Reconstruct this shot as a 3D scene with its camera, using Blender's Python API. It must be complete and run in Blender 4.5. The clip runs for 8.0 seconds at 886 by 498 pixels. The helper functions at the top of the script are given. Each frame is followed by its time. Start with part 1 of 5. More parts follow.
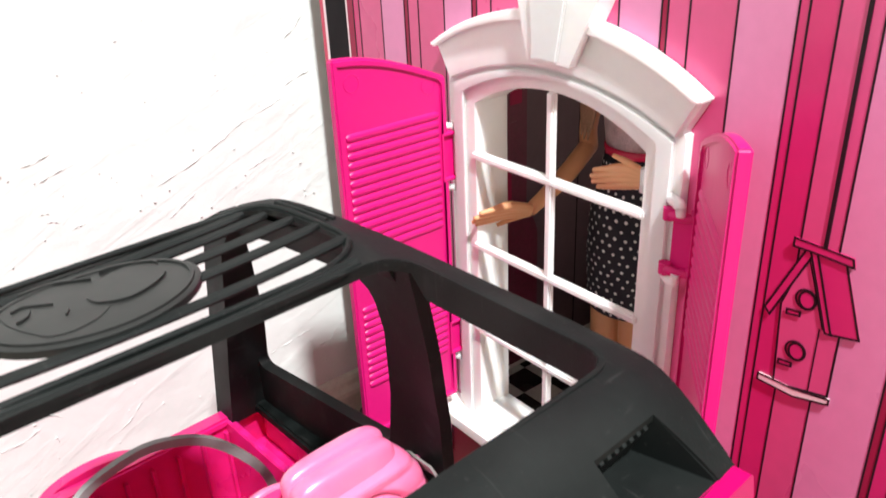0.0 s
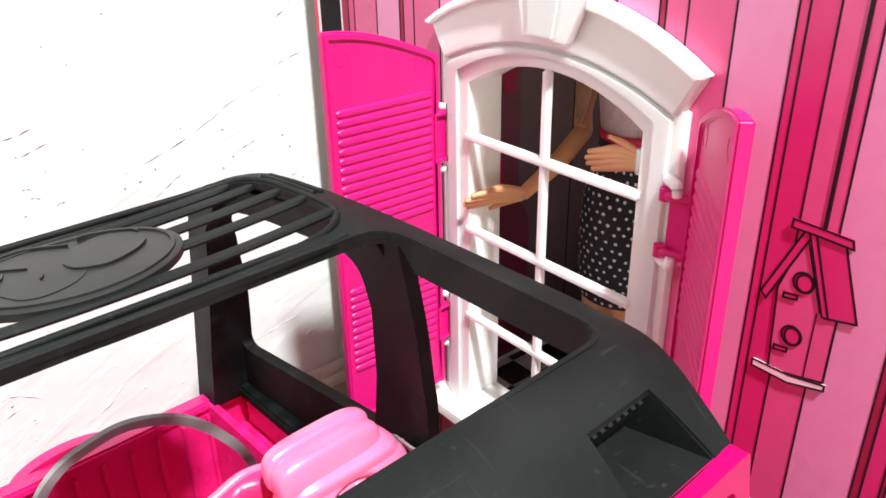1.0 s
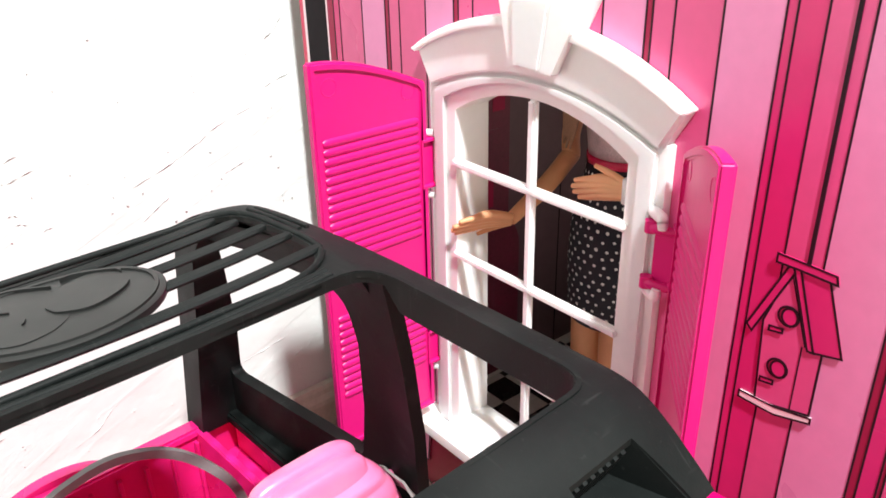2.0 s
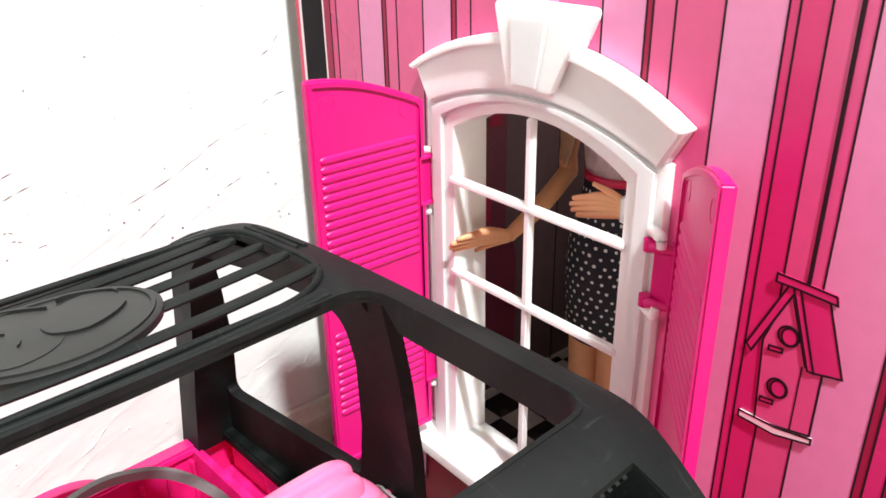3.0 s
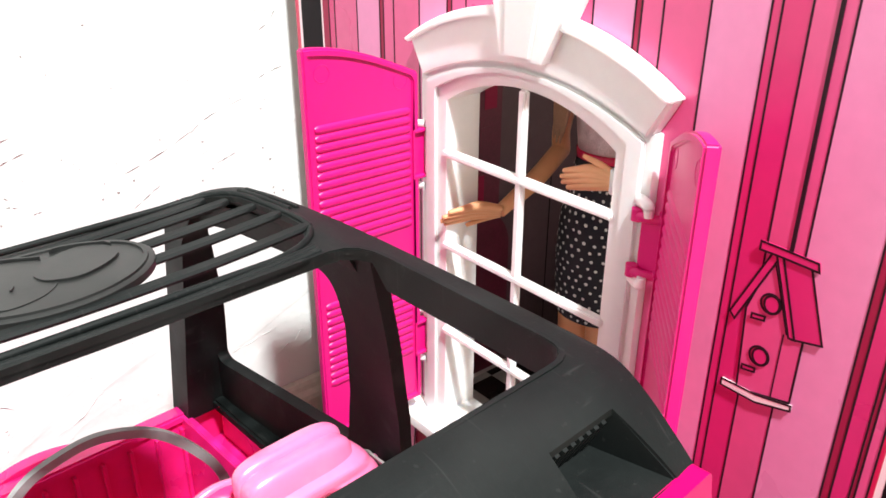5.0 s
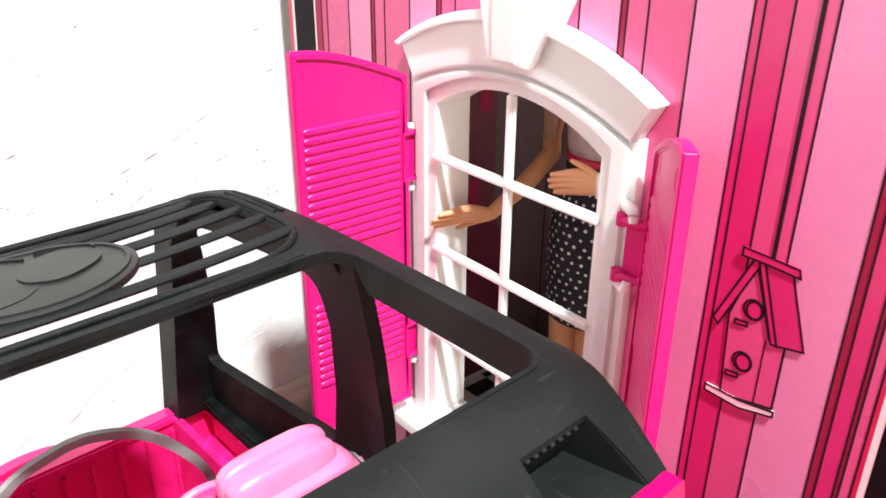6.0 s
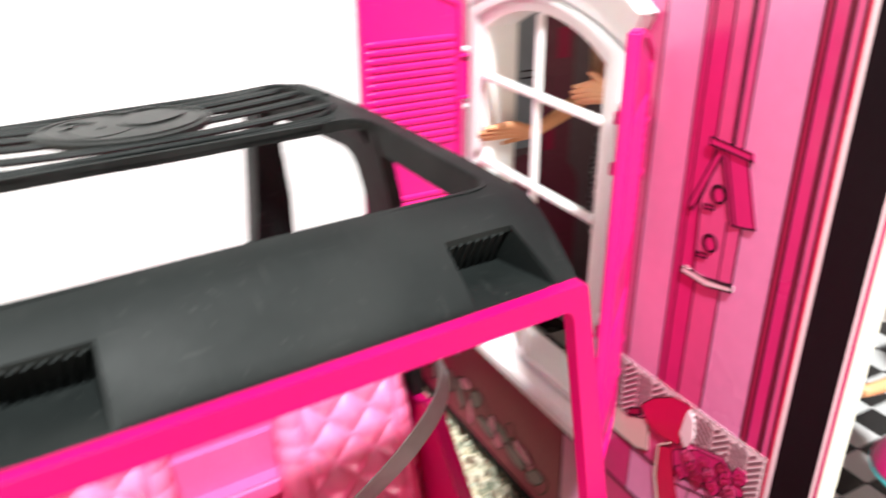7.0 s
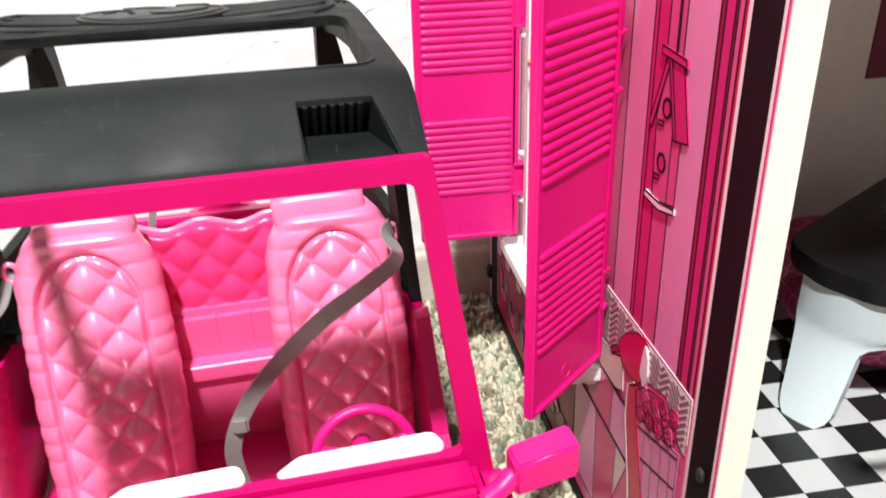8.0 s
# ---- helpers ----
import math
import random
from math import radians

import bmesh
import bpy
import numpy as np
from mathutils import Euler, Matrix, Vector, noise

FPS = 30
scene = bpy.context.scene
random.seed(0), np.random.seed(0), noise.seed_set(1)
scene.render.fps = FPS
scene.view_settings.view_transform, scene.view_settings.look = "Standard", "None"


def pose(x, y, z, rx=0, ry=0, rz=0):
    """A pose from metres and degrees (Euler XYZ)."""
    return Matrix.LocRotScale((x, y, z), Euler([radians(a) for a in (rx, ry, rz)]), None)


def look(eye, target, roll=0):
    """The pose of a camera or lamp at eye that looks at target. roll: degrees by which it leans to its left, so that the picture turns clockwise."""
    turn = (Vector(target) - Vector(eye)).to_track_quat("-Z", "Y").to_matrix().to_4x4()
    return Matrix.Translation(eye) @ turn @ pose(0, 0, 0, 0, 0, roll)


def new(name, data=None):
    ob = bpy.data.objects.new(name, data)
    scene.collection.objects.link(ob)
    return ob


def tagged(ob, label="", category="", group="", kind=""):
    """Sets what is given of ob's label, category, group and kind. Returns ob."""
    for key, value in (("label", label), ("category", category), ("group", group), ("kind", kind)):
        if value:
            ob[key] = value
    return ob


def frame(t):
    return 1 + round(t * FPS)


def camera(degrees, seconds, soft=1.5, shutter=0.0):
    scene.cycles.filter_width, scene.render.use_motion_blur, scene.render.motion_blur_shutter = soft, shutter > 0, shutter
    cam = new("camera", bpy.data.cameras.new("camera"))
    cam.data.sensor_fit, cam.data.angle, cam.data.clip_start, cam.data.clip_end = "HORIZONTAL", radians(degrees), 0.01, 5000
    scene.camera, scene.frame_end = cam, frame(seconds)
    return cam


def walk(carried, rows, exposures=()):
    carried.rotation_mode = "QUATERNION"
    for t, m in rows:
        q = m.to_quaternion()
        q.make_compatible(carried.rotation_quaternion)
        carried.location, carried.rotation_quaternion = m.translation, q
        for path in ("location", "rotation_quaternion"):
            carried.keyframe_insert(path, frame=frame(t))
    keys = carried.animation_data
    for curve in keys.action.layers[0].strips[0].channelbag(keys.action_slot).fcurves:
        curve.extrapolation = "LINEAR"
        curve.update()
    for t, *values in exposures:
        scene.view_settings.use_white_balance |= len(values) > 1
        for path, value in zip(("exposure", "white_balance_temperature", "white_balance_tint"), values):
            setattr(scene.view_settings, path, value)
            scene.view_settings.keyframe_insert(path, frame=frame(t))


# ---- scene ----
cam = camera(58.2, 8.0, soft=1.6, shutter=0.6)
PATH = [
    (0.0, (0.0037, 0.0045, 0.3702), (0.1138, 0.1464, 0.2822), -2.6),
    (0.5, (0.0028, 0.0027, 0.3591), (0.1133, 0.1443, 0.271), -2.0),
    (1.0, (0.0051, 0.007, 0.3599), (0.1172, 0.1473, 0.2719), -1.1),
    (1.5, (0.0091, 0.0079, 0.3651), (0.1219, 0.1474, 0.2767), -1.3),
    (3.0, (0.011, 0.011, 0.3707), (0.1262, 0.1509, 0.2861), -1.1),
    (3.5, (0.0106, 0.0096, 0.366), (0.1263, 0.1488, 0.281), -0.9),
    (4.0, (0.0093, 0.0094, 0.3607), (0.1255, 0.1482, 0.2757), -0.4),
    (5.5, (0.007, 0.0014, 0.363), (0.1228, 0.1405, 0.2777), 0.3),
    (6.0, (0.0122, -0.0006, 0.3635), (0.1274, 0.139, 0.2784), 0.4),
    (6.2, (0.0152, -0.0065, 0.3589), (0.1292, 0.1338, 0.2735), 0.4),
    (6.5, (0.0191, -0.0222, 0.3531), (0.1319, 0.1184, 0.2665), 0.2),
    (6.7, (0.0176, -0.0428, 0.351), (0.1257, 0.1007, 0.263), 0.05),
    (6.9, (0.015, -0.0689, 0.3462), (0.11, 0.0849, 0.2588), -0.2),
    (7.0, (0.0145, -0.08, 0.3467), (0.1005, 0.0781, 0.2594), -0.2),
    (7.1, (0.0186, -0.0972, 0.348), (0.092, 0.0676, 0.2616), -0.6),
    (7.2, (0.0282, -0.1111, 0.3464), (0.0923, 0.0594, 0.2638), -1.7),
    (7.3, (0.0359, -0.1232, 0.3439), (0.0917, 0.0513, 0.2637), -2.3),
    (7.4, (0.0497, -0.1295, 0.3362), (0.0995, 0.0479, 0.2571), -2.6),
    (7.5, (0.063, -0.1357, 0.3318), (0.1077, 0.0424, 0.2527), -2.7),
    (7.6, (0.0738, -0.1412, 0.3245), (0.1136, 0.0384, 0.2461), -2.7),
    (7.8, (0.1033, -0.1442, 0.3178), (0.1324, 0.0353, 0.2346), -2.2),
    (8.0, (0.1149, -0.1405, 0.3182), (0.141, 0.0367, 0.2292), -1.9),
]
EXPOSURES = [(0.0, 1.27), (0.5, 1.31), (1.5, 1.42), (3.0, 1.38), (3.5, 1.34), (4.0, 1.34), (5.5, 1.6), (6.0, 1.6), (6.5, 1.57), (7.0, 1.72), (7.3, 1.72), (7.5, 1.57), (8.0, 1.29)]
walk(cam, [(t, look(eye, target, roll)) for t, eye, target, roll in PATH], EXPOSURES)

# ---- world and lamps ----
world = bpy.data.worlds.new("room_air")
scene.world = world
world.use_nodes = True
world.node_tree.nodes["Background"].inputs[0].default_value = (0.9, 0.93, 1.0, 1)
world.node_tree.nodes["Background"].inputs[1].default_value = 0.08


def lamp(name, size, power, colour, m):
    data = bpy.data.lights.new(name, "AREA")
    data.shape, data.size, data.energy, data.color = "DISK", size, power, colour
    ob = new(name, data)
    ob.matrix_world = m
    return ob


lamp("ceiling_lamp_light", 0.16, 54.5, (0.965, 1.0, 0.985), look((-0.2, -1.03, 2.32), (0.12, 0.2, 0.15)))


# ---- materials ----
def material(name, colour, rough=0.4, metal=0.0, grain=0.05, scale=60.0, bump=0.0, bump_scale=200.0, coat=0.0, sub=0.0, spec=0.5):
    """A surface with large and fine variation of tone, its own gloss and a fine relief."""
    m = bpy.data.materials.new(name)
    m.use_nodes = True
    nt = m.node_tree
    b = nt.nodes["Principled BSDF"]
    tc = nt.nodes.new("ShaderNodeTexCoord")
    big, fine = nt.nodes.new("ShaderNodeTexNoise"), nt.nodes.new("ShaderNodeTexNoise")
    big.inputs["Scale"].default_value, fine.inputs["Scale"].default_value = scale * 0.3, scale * 4
    big.inputs["Detail"].default_value, fine.inputs["Detail"].default_value = 4, 6
    mix = nt.nodes.new("ShaderNodeMath")
    mix.operation = "ADD"
    ramp = nt.nodes.new("ShaderNodeMapRange")
    ramp.inputs["From Min"].default_value, ramp.inputs["From Max"].default_value = 0.6, 1.4
    ramp.inputs["To Min"].default_value, ramp.inputs["To Max"].default_value = 1 - grain, 1 + grain
    mul = nt.nodes.new("ShaderNodeVectorMath")
    mul.operation = "SCALE"
    mul.inputs[0].default_value = colour[:3]
    for n in (big, fine):
        nt.links.new(tc.outputs["Object"], n.inputs["Vector"])
    nt.links.new(big.outputs["Fac"], mix.inputs[0])
    nt.links.new(fine.outputs["Fac"], mix.inputs[1])
    nt.links.new(mix.outputs[0], ramp.inputs["Value"])
    nt.links.new(ramp.outputs[0], mul.inputs["Scale"])
    nt.links.new(mul.outputs[0], b.inputs["Base Color"])
    rr = nt.nodes.new("ShaderNodeMapRange")
    rr.inputs["From Min"].default_value, rr.inputs["From Max"].default_value = 0.3, 0.7
    rr.inputs["To Min"].default_value, rr.inputs["To Max"].default_value = rough * 0.85, min(1, rough * 1.2)
    nt.links.new(big.outputs["Fac"], rr.inputs["Value"])
    nt.links.new(rr.outputs[0], b.inputs["Roughness"])
    b.inputs["Metallic"].default_value = metal
    b.inputs["Specular IOR Level"].default_value = spec
    b.inputs["Coat Weight"].default_value = coat
    b.inputs["Coat Roughness"].default_value = 0.08
    if sub:
        b.inputs["Subsurface Weight"].default_value = sub
        b.inputs["Subsurface Radius"].default_value = (0.004, 0.002, 0.002)
        b.inputs["Subsurface Scale"].default_value = 0.5
    if bump:
        bn, bp = nt.nodes.new("ShaderNodeTexNoise"), nt.nodes.new("ShaderNodeBump")
        bn.inputs["Scale"].default_value, bn.inputs["Detail"].default_value = bump_scale, 5
        bp.inputs["Strength"].default_value, bp.inputs["Distance"].default_value = bump, 0.0006
        nt.links.new(tc.outputs["Object"], bn.inputs["Vector"])
        nt.links.new(bn.outputs["Fac"], bp.inputs["Height"])
        nt.links.new(bp.outputs[0], b.inputs["Normal"])
    return m


HOT = material("hot_pink_plastic", (0.67, 0.006, 0.178), 0.37, grain=0.05, bump=0.03, bump_scale=400, spec=0.35)
FRAME_PINK = material("bright_pink_trim_plastic", (0.48, 0.002, 0.105), 0.32, grain=0.05, spec=0.1, bump=0.03, bump_scale=400)
CAR = material("deep_pink_plastic", (0.59, 0.004, 0.14), 0.25, grain=0.05, coat=0.3, bump=0.03, sub=0.2)
SEAT = material("soft_pink_plastic", (0.92, 0.19, 0.385), 0.31, grain=0.06, coat=0.6, spec=1.0, sub=0.15)
SEAT.node_tree.nodes["Principled BSDF"].inputs["Coat Roughness"].default_value = 0.22
# Seat plastic with the bench's shade put into its colour.
MIDPINK = material("shaded_pink_plastic", (0.83, 0.1, 0.29), 0.33, grain=0.06, coat=0.15, sub=0.1)
# Body plastic in a brighter colour, standing in for light inside the tub.
TUB = material("lit_deep_pink_plastic", (0.9, 0.016, 0.24), 0.27, grain=0.05, coat=0.2, bump=0.03, sub=0.4)
# Seat plastic again, darker still for the shade on the bench backrest.
BENCH = material("deep_shaded_pink_plastic", (0.78, 0.035, 0.18), 0.34, grain=0.06, coat=0.15, sub=0.15)
BLACK = material("black_plastic", (0.005, 0.0068, 0.0066), 0.58, grain=0.25, scale=90, bump=0.1, bump_scale=1300, spec=0.22)


def add_dust_and_sheen(m, colour, amount):
    """Thin scuffs and specks of dust, plus broad pale patches that imitate mottled gloss."""
    nt = m.node_tree
    b = nt.nodes["Principled BSDF"]
    was = b.inputs["Base Color"].links[0].from_socket
    tc = nt.nodes.new("ShaderNodeTexCoord")
    total = None
    for turn, stretch, low, high in ((0.0, (26, 26, 26), 0.5, 0.8), (0.5, (900, 60, 60), 0.68, 0.76), (-0.9, (60, 700, 60), 0.69, 0.77), (0.2, (420, 420, 420), 0.7, 0.76)):
        mp = nt.nodes.new("ShaderNodeMapping")
        mp.inputs["Rotation"].default_value = (0.1, 0.2, turn)
        mp.inputs["Scale"].default_value = stretch
        n = nt.nodes.new("ShaderNodeTexNoise")
        n.inputs["Scale"].default_value, n.inputs["Detail"].default_value = 1.0, 1.0
        r = nt.nodes.new("ShaderNodeMapRange")
        r.inputs["From Min"].default_value, r.inputs["From Max"].default_value = low, high
        r.inputs["To Min"].default_value, r.inputs["To Max"].default_value = 0.0, amount
        nt.links.new(tc.outputs["Object"], mp.inputs["Vector"])
        nt.links.new(mp.outputs["Vector"], n.inputs["Vector"])
        nt.links.new(n.outputs["Fac"], r.inputs["Value"])
        if total is None:
            total = r.outputs[0]
        else:
            add = nt.nodes.new("ShaderNodeMath")
            add.operation = "MAXIMUM"
            nt.links.new(total, add.inputs[0])
            nt.links.new(r.outputs[0], add.inputs[1])
            total = add.outputs[0]
    mix = nt.nodes.new("ShaderNodeMix")
    mix.data_type = "RGBA"
    nt.links.new(total, mix.inputs["Factor"])
    nt.links.new(was, mix.inputs[6])
    mix.inputs[7].default_value = (*colour, 1)
    nt.links.new(mix.outputs[2], b.inputs["Base Color"])


BADGE_BLACK = material("smooth_black_plastic", (0.012, 0.0125, 0.012), 0.46, grain=0.15, scale=90, bump=0.03, bump_scale=1500, spec=0.5)
add_dust_and_sheen(BLACK, (0.12, 0.12, 0.115), 0.09)
WHITE = material("white_plastic", (0.96, 0.95, 0.93), 0.35, grain=0.025, sub=0.7)
WHITE.node_tree.nodes["Principled BSDF"].inputs["Subsurface Radius"].default_value = (0.012, 0.011, 0.010)
CREAM = material("cream_board_edge", (0.7, 0.665, 0.6), 0.6, grain=0.06, bump=0.15)
GREY = material("grey_vinyl_strap", (0.25, 0.235, 0.225), 0.4, grain=0.15, bump=0.1)
PALE_GREY = material("pale_grey_vinyl_strap", (0.31, 0.3, 0.305), 0.38, grain=0.12, bump=0.1)
STUCCO = material("white_textured_paint", (0.76, 0.775, 0.76), 0.8, grain=0.04, scale=8, bump=0.6, bump_scale=160)


def add_wrinkles(m, turn, along, across, deep):
    """Long thin creases of plaster on top of a material's own grain."""
    nt = m.node_tree
    bsdf = nt.nodes["Principled BSDF"]
    first = bsdf.inputs["Normal"].links[0].from_socket
    tc, mp, nz, mr, bp = (nt.nodes.new(k) for k in ("ShaderNodeTexCoord", "ShaderNodeMapping", "ShaderNodeTexNoise", "ShaderNodeMapRange", "ShaderNodeBump"))
    mp.vector_type = "TEXTURE"
    mp.inputs["Rotation"].default_value = (0, turn, 0)
    mp.inputs["Scale"].default_value = (1 / along, 1, 1 / across)
    nz.inputs["Scale"].default_value, nz.inputs["Detail"].default_value, nz.inputs["Distortion"].default_value = 1.0, 5, 0.6
    mr.inputs["From Min"].default_value, mr.inputs["From Max"].default_value = 0.5, 0.57
    bp.inputs["Strength"].default_value, bp.inputs["Distance"].default_value = 0.2, deep
    nt.links.new(tc.outputs["Object"], mp.inputs["Vector"])
    nt.links.new(mp.outputs[0], nz.inputs["Vector"])
    nt.links.new(nz.outputs["Fac"], mr.inputs["Value"])
    nt.links.new(mr.outputs[0], bp.inputs["Height"])
    nt.links.new(first, bp.inputs["Normal"])
    nt.links.new(bp.outputs[0], bsdf.inputs["Normal"])


add_wrinkles(STUCCO, -0.42, 10.0, 62.0, 0.0006)
# Kept grey so that the unseen walls and ceiling bounce less light.
PLAIN = material("room_paint", (0.28, 0.27, 0.26), 0.8, grain=0.03, scale=4, bump=0.1)
TRIM = material("baseboard_paint", (0.58, 0.52, 0.45), 0.5, grain=0.16, scale=70, bump=0.15)
RUBBER = material("black_rubber", (0.012, 0.012, 0.012), 0.7, grain=0.2, bump=0.3)
P_MID = material("print_mid_pink", (0.62, 0.07, 0.215), 0.3, grain=0.06, scale=40, coat=0.2)
P_PALE = material("print_pale_pink", (0.68, 0.215, 0.41), 0.3, grain=0.06, scale=40, coat=0.2)
P_DEEP = material("print_deep_pink", (0.56, 0.018, 0.14), 0.3, grain=0.06, scale=40, coat=0.2)
P_WINE = material("print_wine", (0.3, 0.008, 0.05), 0.4, grain=0.06, spec=0.25)
P_RED = material("print_red", (0.56, 0.006, 0.065), 0.3, grain=0.05, coat=0.2)
P_LINE = material("print_black_line", (0.016, 0.005, 0.009), 0.5, grain=0.1, spec=0.2)
P_WHITE = material("print_pinkish_white", (0.8, 0.62, 0.66), 0.35, grain=0.04, coat=0.2)
P_TAN = material("print_tan", (0.66, 0.45, 0.42), 0.35, grain=0.06, coat=0.2)
P_DARK = material("black_board_print", (0.006, 0.0025, 0.004), 0.55, grain=0.2, spec=0.12)


# ---- shaping ----
def part(name, bm, mat, parent=None, label="", smooth=0):
    """Links a bmesh as one mesh object under a thing or a part. smooth: the angle up to which edges are shaded round."""
    bmesh.ops.recalc_face_normals(bm, faces=bm.faces)
    me = bpy.data.meshes.new(name)
    bm.to_mesh(me)
    bm.free()
    for one in mat if isinstance(mat, (list, tuple)) else [mat]:
        me.materials.append(one)
    if smooth:
        me.polygons.foreach_set("use_smooth", [True] * len(me.polygons))
        me.set_sharp_from_angle(angle=radians(smooth))
    ob = new(name, me)
    ob.parent = parent
    if label:
        tagged(ob, label)
    return ob


def thing(name, m, label, category, group="", kind=""):
    ob = new(name)
    ob.empty_display_size = 0.01
    ob.matrix_world = m
    return tagged(ob, label, category, group, kind)


def box(bm, x0, y0, z0, x1, y1, z1, m=None):
    made = bmesh.ops.create_cube(bm, size=1)["verts"]
    for v in made:
        v.co = ((x0 + x1) / 2 + v.co.x * (x1 - x0), (y0 + y1) / 2 + v.co.y * (y1 - y0), (z0 + z1) / 2 + v.co.z * (z1 - z0))
        if m:
            v.co = m @ v.co
    return made


def soften(bm, offset, segments=2, least=35):
    edges = [e for e in bm.edges if len(e.link_faces) == 2 and e.calc_face_angle(0) > radians(least)]
    bmesh.ops.bevel(bm, geom=edges, offset=offset, segments=segments, affect="EDGES", clamp_overlap=True)
    return bm


def bar(x0, y0, z0, x1, y1, z1, r=0.0, segments=2):
    bm = bmesh.new()
    box(bm, x0, y0, z0, x1, y1, z1)
    return soften(bm, r, segments) if r else bm


def round_loop(points, r, n=5):
    """A closed outline with its corners rounded; r may be one number or one for each corner."""
    out, count = [], len(points)
    for i, p in enumerate(points):
        rad = r[i] if isinstance(r, (list, tuple)) else r
        p, a, b = Vector(p), Vector(points[i - 1]), Vector(points[(i + 1) % count])
        u, v = (a - p).normalized(), (b - p).normalized()
        half = math.acos(max(-1, min(1, u.dot(v)))) / 2
        if rad <= 0 or half > 1.5:
            out.append(p)
            continue
        cut = min(rad / math.tan(half), (a - p).length * 0.49, (b - p).length * 0.49)
        s, e = p + u * cut, p + v * cut
        for k in range(n + 1):
            w = k / n
            out.append(s * (1 - w) ** 2 + p * 2 * w * (1 - w) + e * w**2)
    return out


def plate(outer, holes, place, depth):
    """A plate from flat outlines. place turns (u, v) into a point, depth is the way of its thickness."""
    bm = bmesh.new()
    edges = []
    for loop in (outer, *holes):
        vs = [bm.verts.new(place(p[0], p[1])) for p in loop]
        edges += [bm.edges.new((vs[i - 1], vs[i])) for i in range(len(vs))]
    bmesh.ops.triangle_fill(bm, use_beauty=True, use_dissolve=False, edges=edges)
    made = bmesh.ops.extrude_face_region(bm, geom=bm.faces[:])
    bmesh.ops.translate(bm, vec=depth, verts=[g for g in made["geom"] if isinstance(g, bmesh.types.BMVert)])
    return bm


def glide(points, steps=8):
    """A smooth run of points through those given."""
    p = [Vector(q) for q in points]
    p = [p[0] * 2 - p[1], *p, p[-1] * 2 - p[-2]]
    out = []
    for i in range(1, len(p) - 2):
        for k in range(steps):
            w = k / steps
            a, b, c, d = p[i - 1 : i + 3]
            out.append(0.5 * (2 * b + (c - a) * w + (2 * a - 5 * b + 4 * c - d) * w**2 + (3 * b - a - 3 * c + d) * w**3))
    return out + [p[-2]]


def sweep(bm, points, section, up=(0, 0, 1), closed=False):
    """Draws a flat section (pairs: sideways, upwards) along points."""
    rings, n = [], len(points)
    for i, p in enumerate(points):
        a = points[i - 1] if i or closed else p
        b = points[(i + 1) % n] if i < n - 1 or closed else p
        ahead = (Vector(b) - Vector(a)).normalized()
        side = ahead.cross(Vector(up)).normalized()
        top = side.cross(ahead)
        s = section(i / max(1, n - 1)) if callable(section) else section
        rings.append([bm.verts.new(Vector(p) + side * u + top * v) for u, v in s])
    m = len(rings[0])
    for i in range(n if closed else n - 1):
        for k in range(m):
            bm.faces.new((rings[i][k], rings[i][(k + 1) % m], rings[(i + 1) % n][(k + 1) % m], rings[(i + 1) % n][k]))
    if not closed:
        bm.faces.new(rings[0][::-1])
        bm.faces.new(rings[-1])
    return bm


def ring(r, n=10, flat=1.0):
    return [(r * math.cos(2 * math.pi * k / n), r * flat * math.sin(2 * math.pi * k / n)) for k in range(n)]


def blob(bm, centre, size, power=2.0, nu=20, nv=12, m=None):
    """A rounded solid: an egg at power 2, ever more of a cushioned block above it."""
    f = lambda c: math.copysign(abs(c) ** (2 / power), c)
    rows = []
    for j in range(nv + 1):
        b = -math.pi / 2 + math.pi * j / nv
        row = []
        for i in range(nu):
            a = 2 * math.pi * i / nu
            p = Vector((f(math.cos(b)) * f(math.cos(a)) * size[0], f(math.cos(b)) * f(math.sin(a)) * size[1], f(math.sin(b)) * size[2]))
            p = (m @ p if m else p) + Vector(centre)
            row.append(p)
        rows.append([bm.verts.new(row[0])] if j in (0, nv) else [bm.verts.new(p) for p in row])
    for j in range(nv):
        for i in range(nu):
            k = (i + 1) % nu
            if j == 0:
                bm.faces.new((rows[0][0], rows[1][k], rows[1][i]))
            elif j == nv - 1:
                bm.faces.new((rows[j][i], rows[j][k], rows[nv][0]))
            else:
                bm.faces.new((rows[j][i], rows[j][k], rows[j + 1][k], rows[j + 1][i]))
    return bm


def limb(bm, points, radii, n=10):
    run = glide(points, 6)
    size = lambda w: ring(np.interp(w, np.linspace(0, 1, len(radii)), radii), n)
    return sweep(bm, run, size, up=(0.13, 0.31, 0.94))


# ---- the room ----
WALL_Y = 0.42


def plain(name, label, mat, x0, y0, z0, x1, y1, z1, category="wall"):
    return tagged(part(name, bar(x0, y0, z0, x1, y1, z1), mat), label, category, kind="structure")


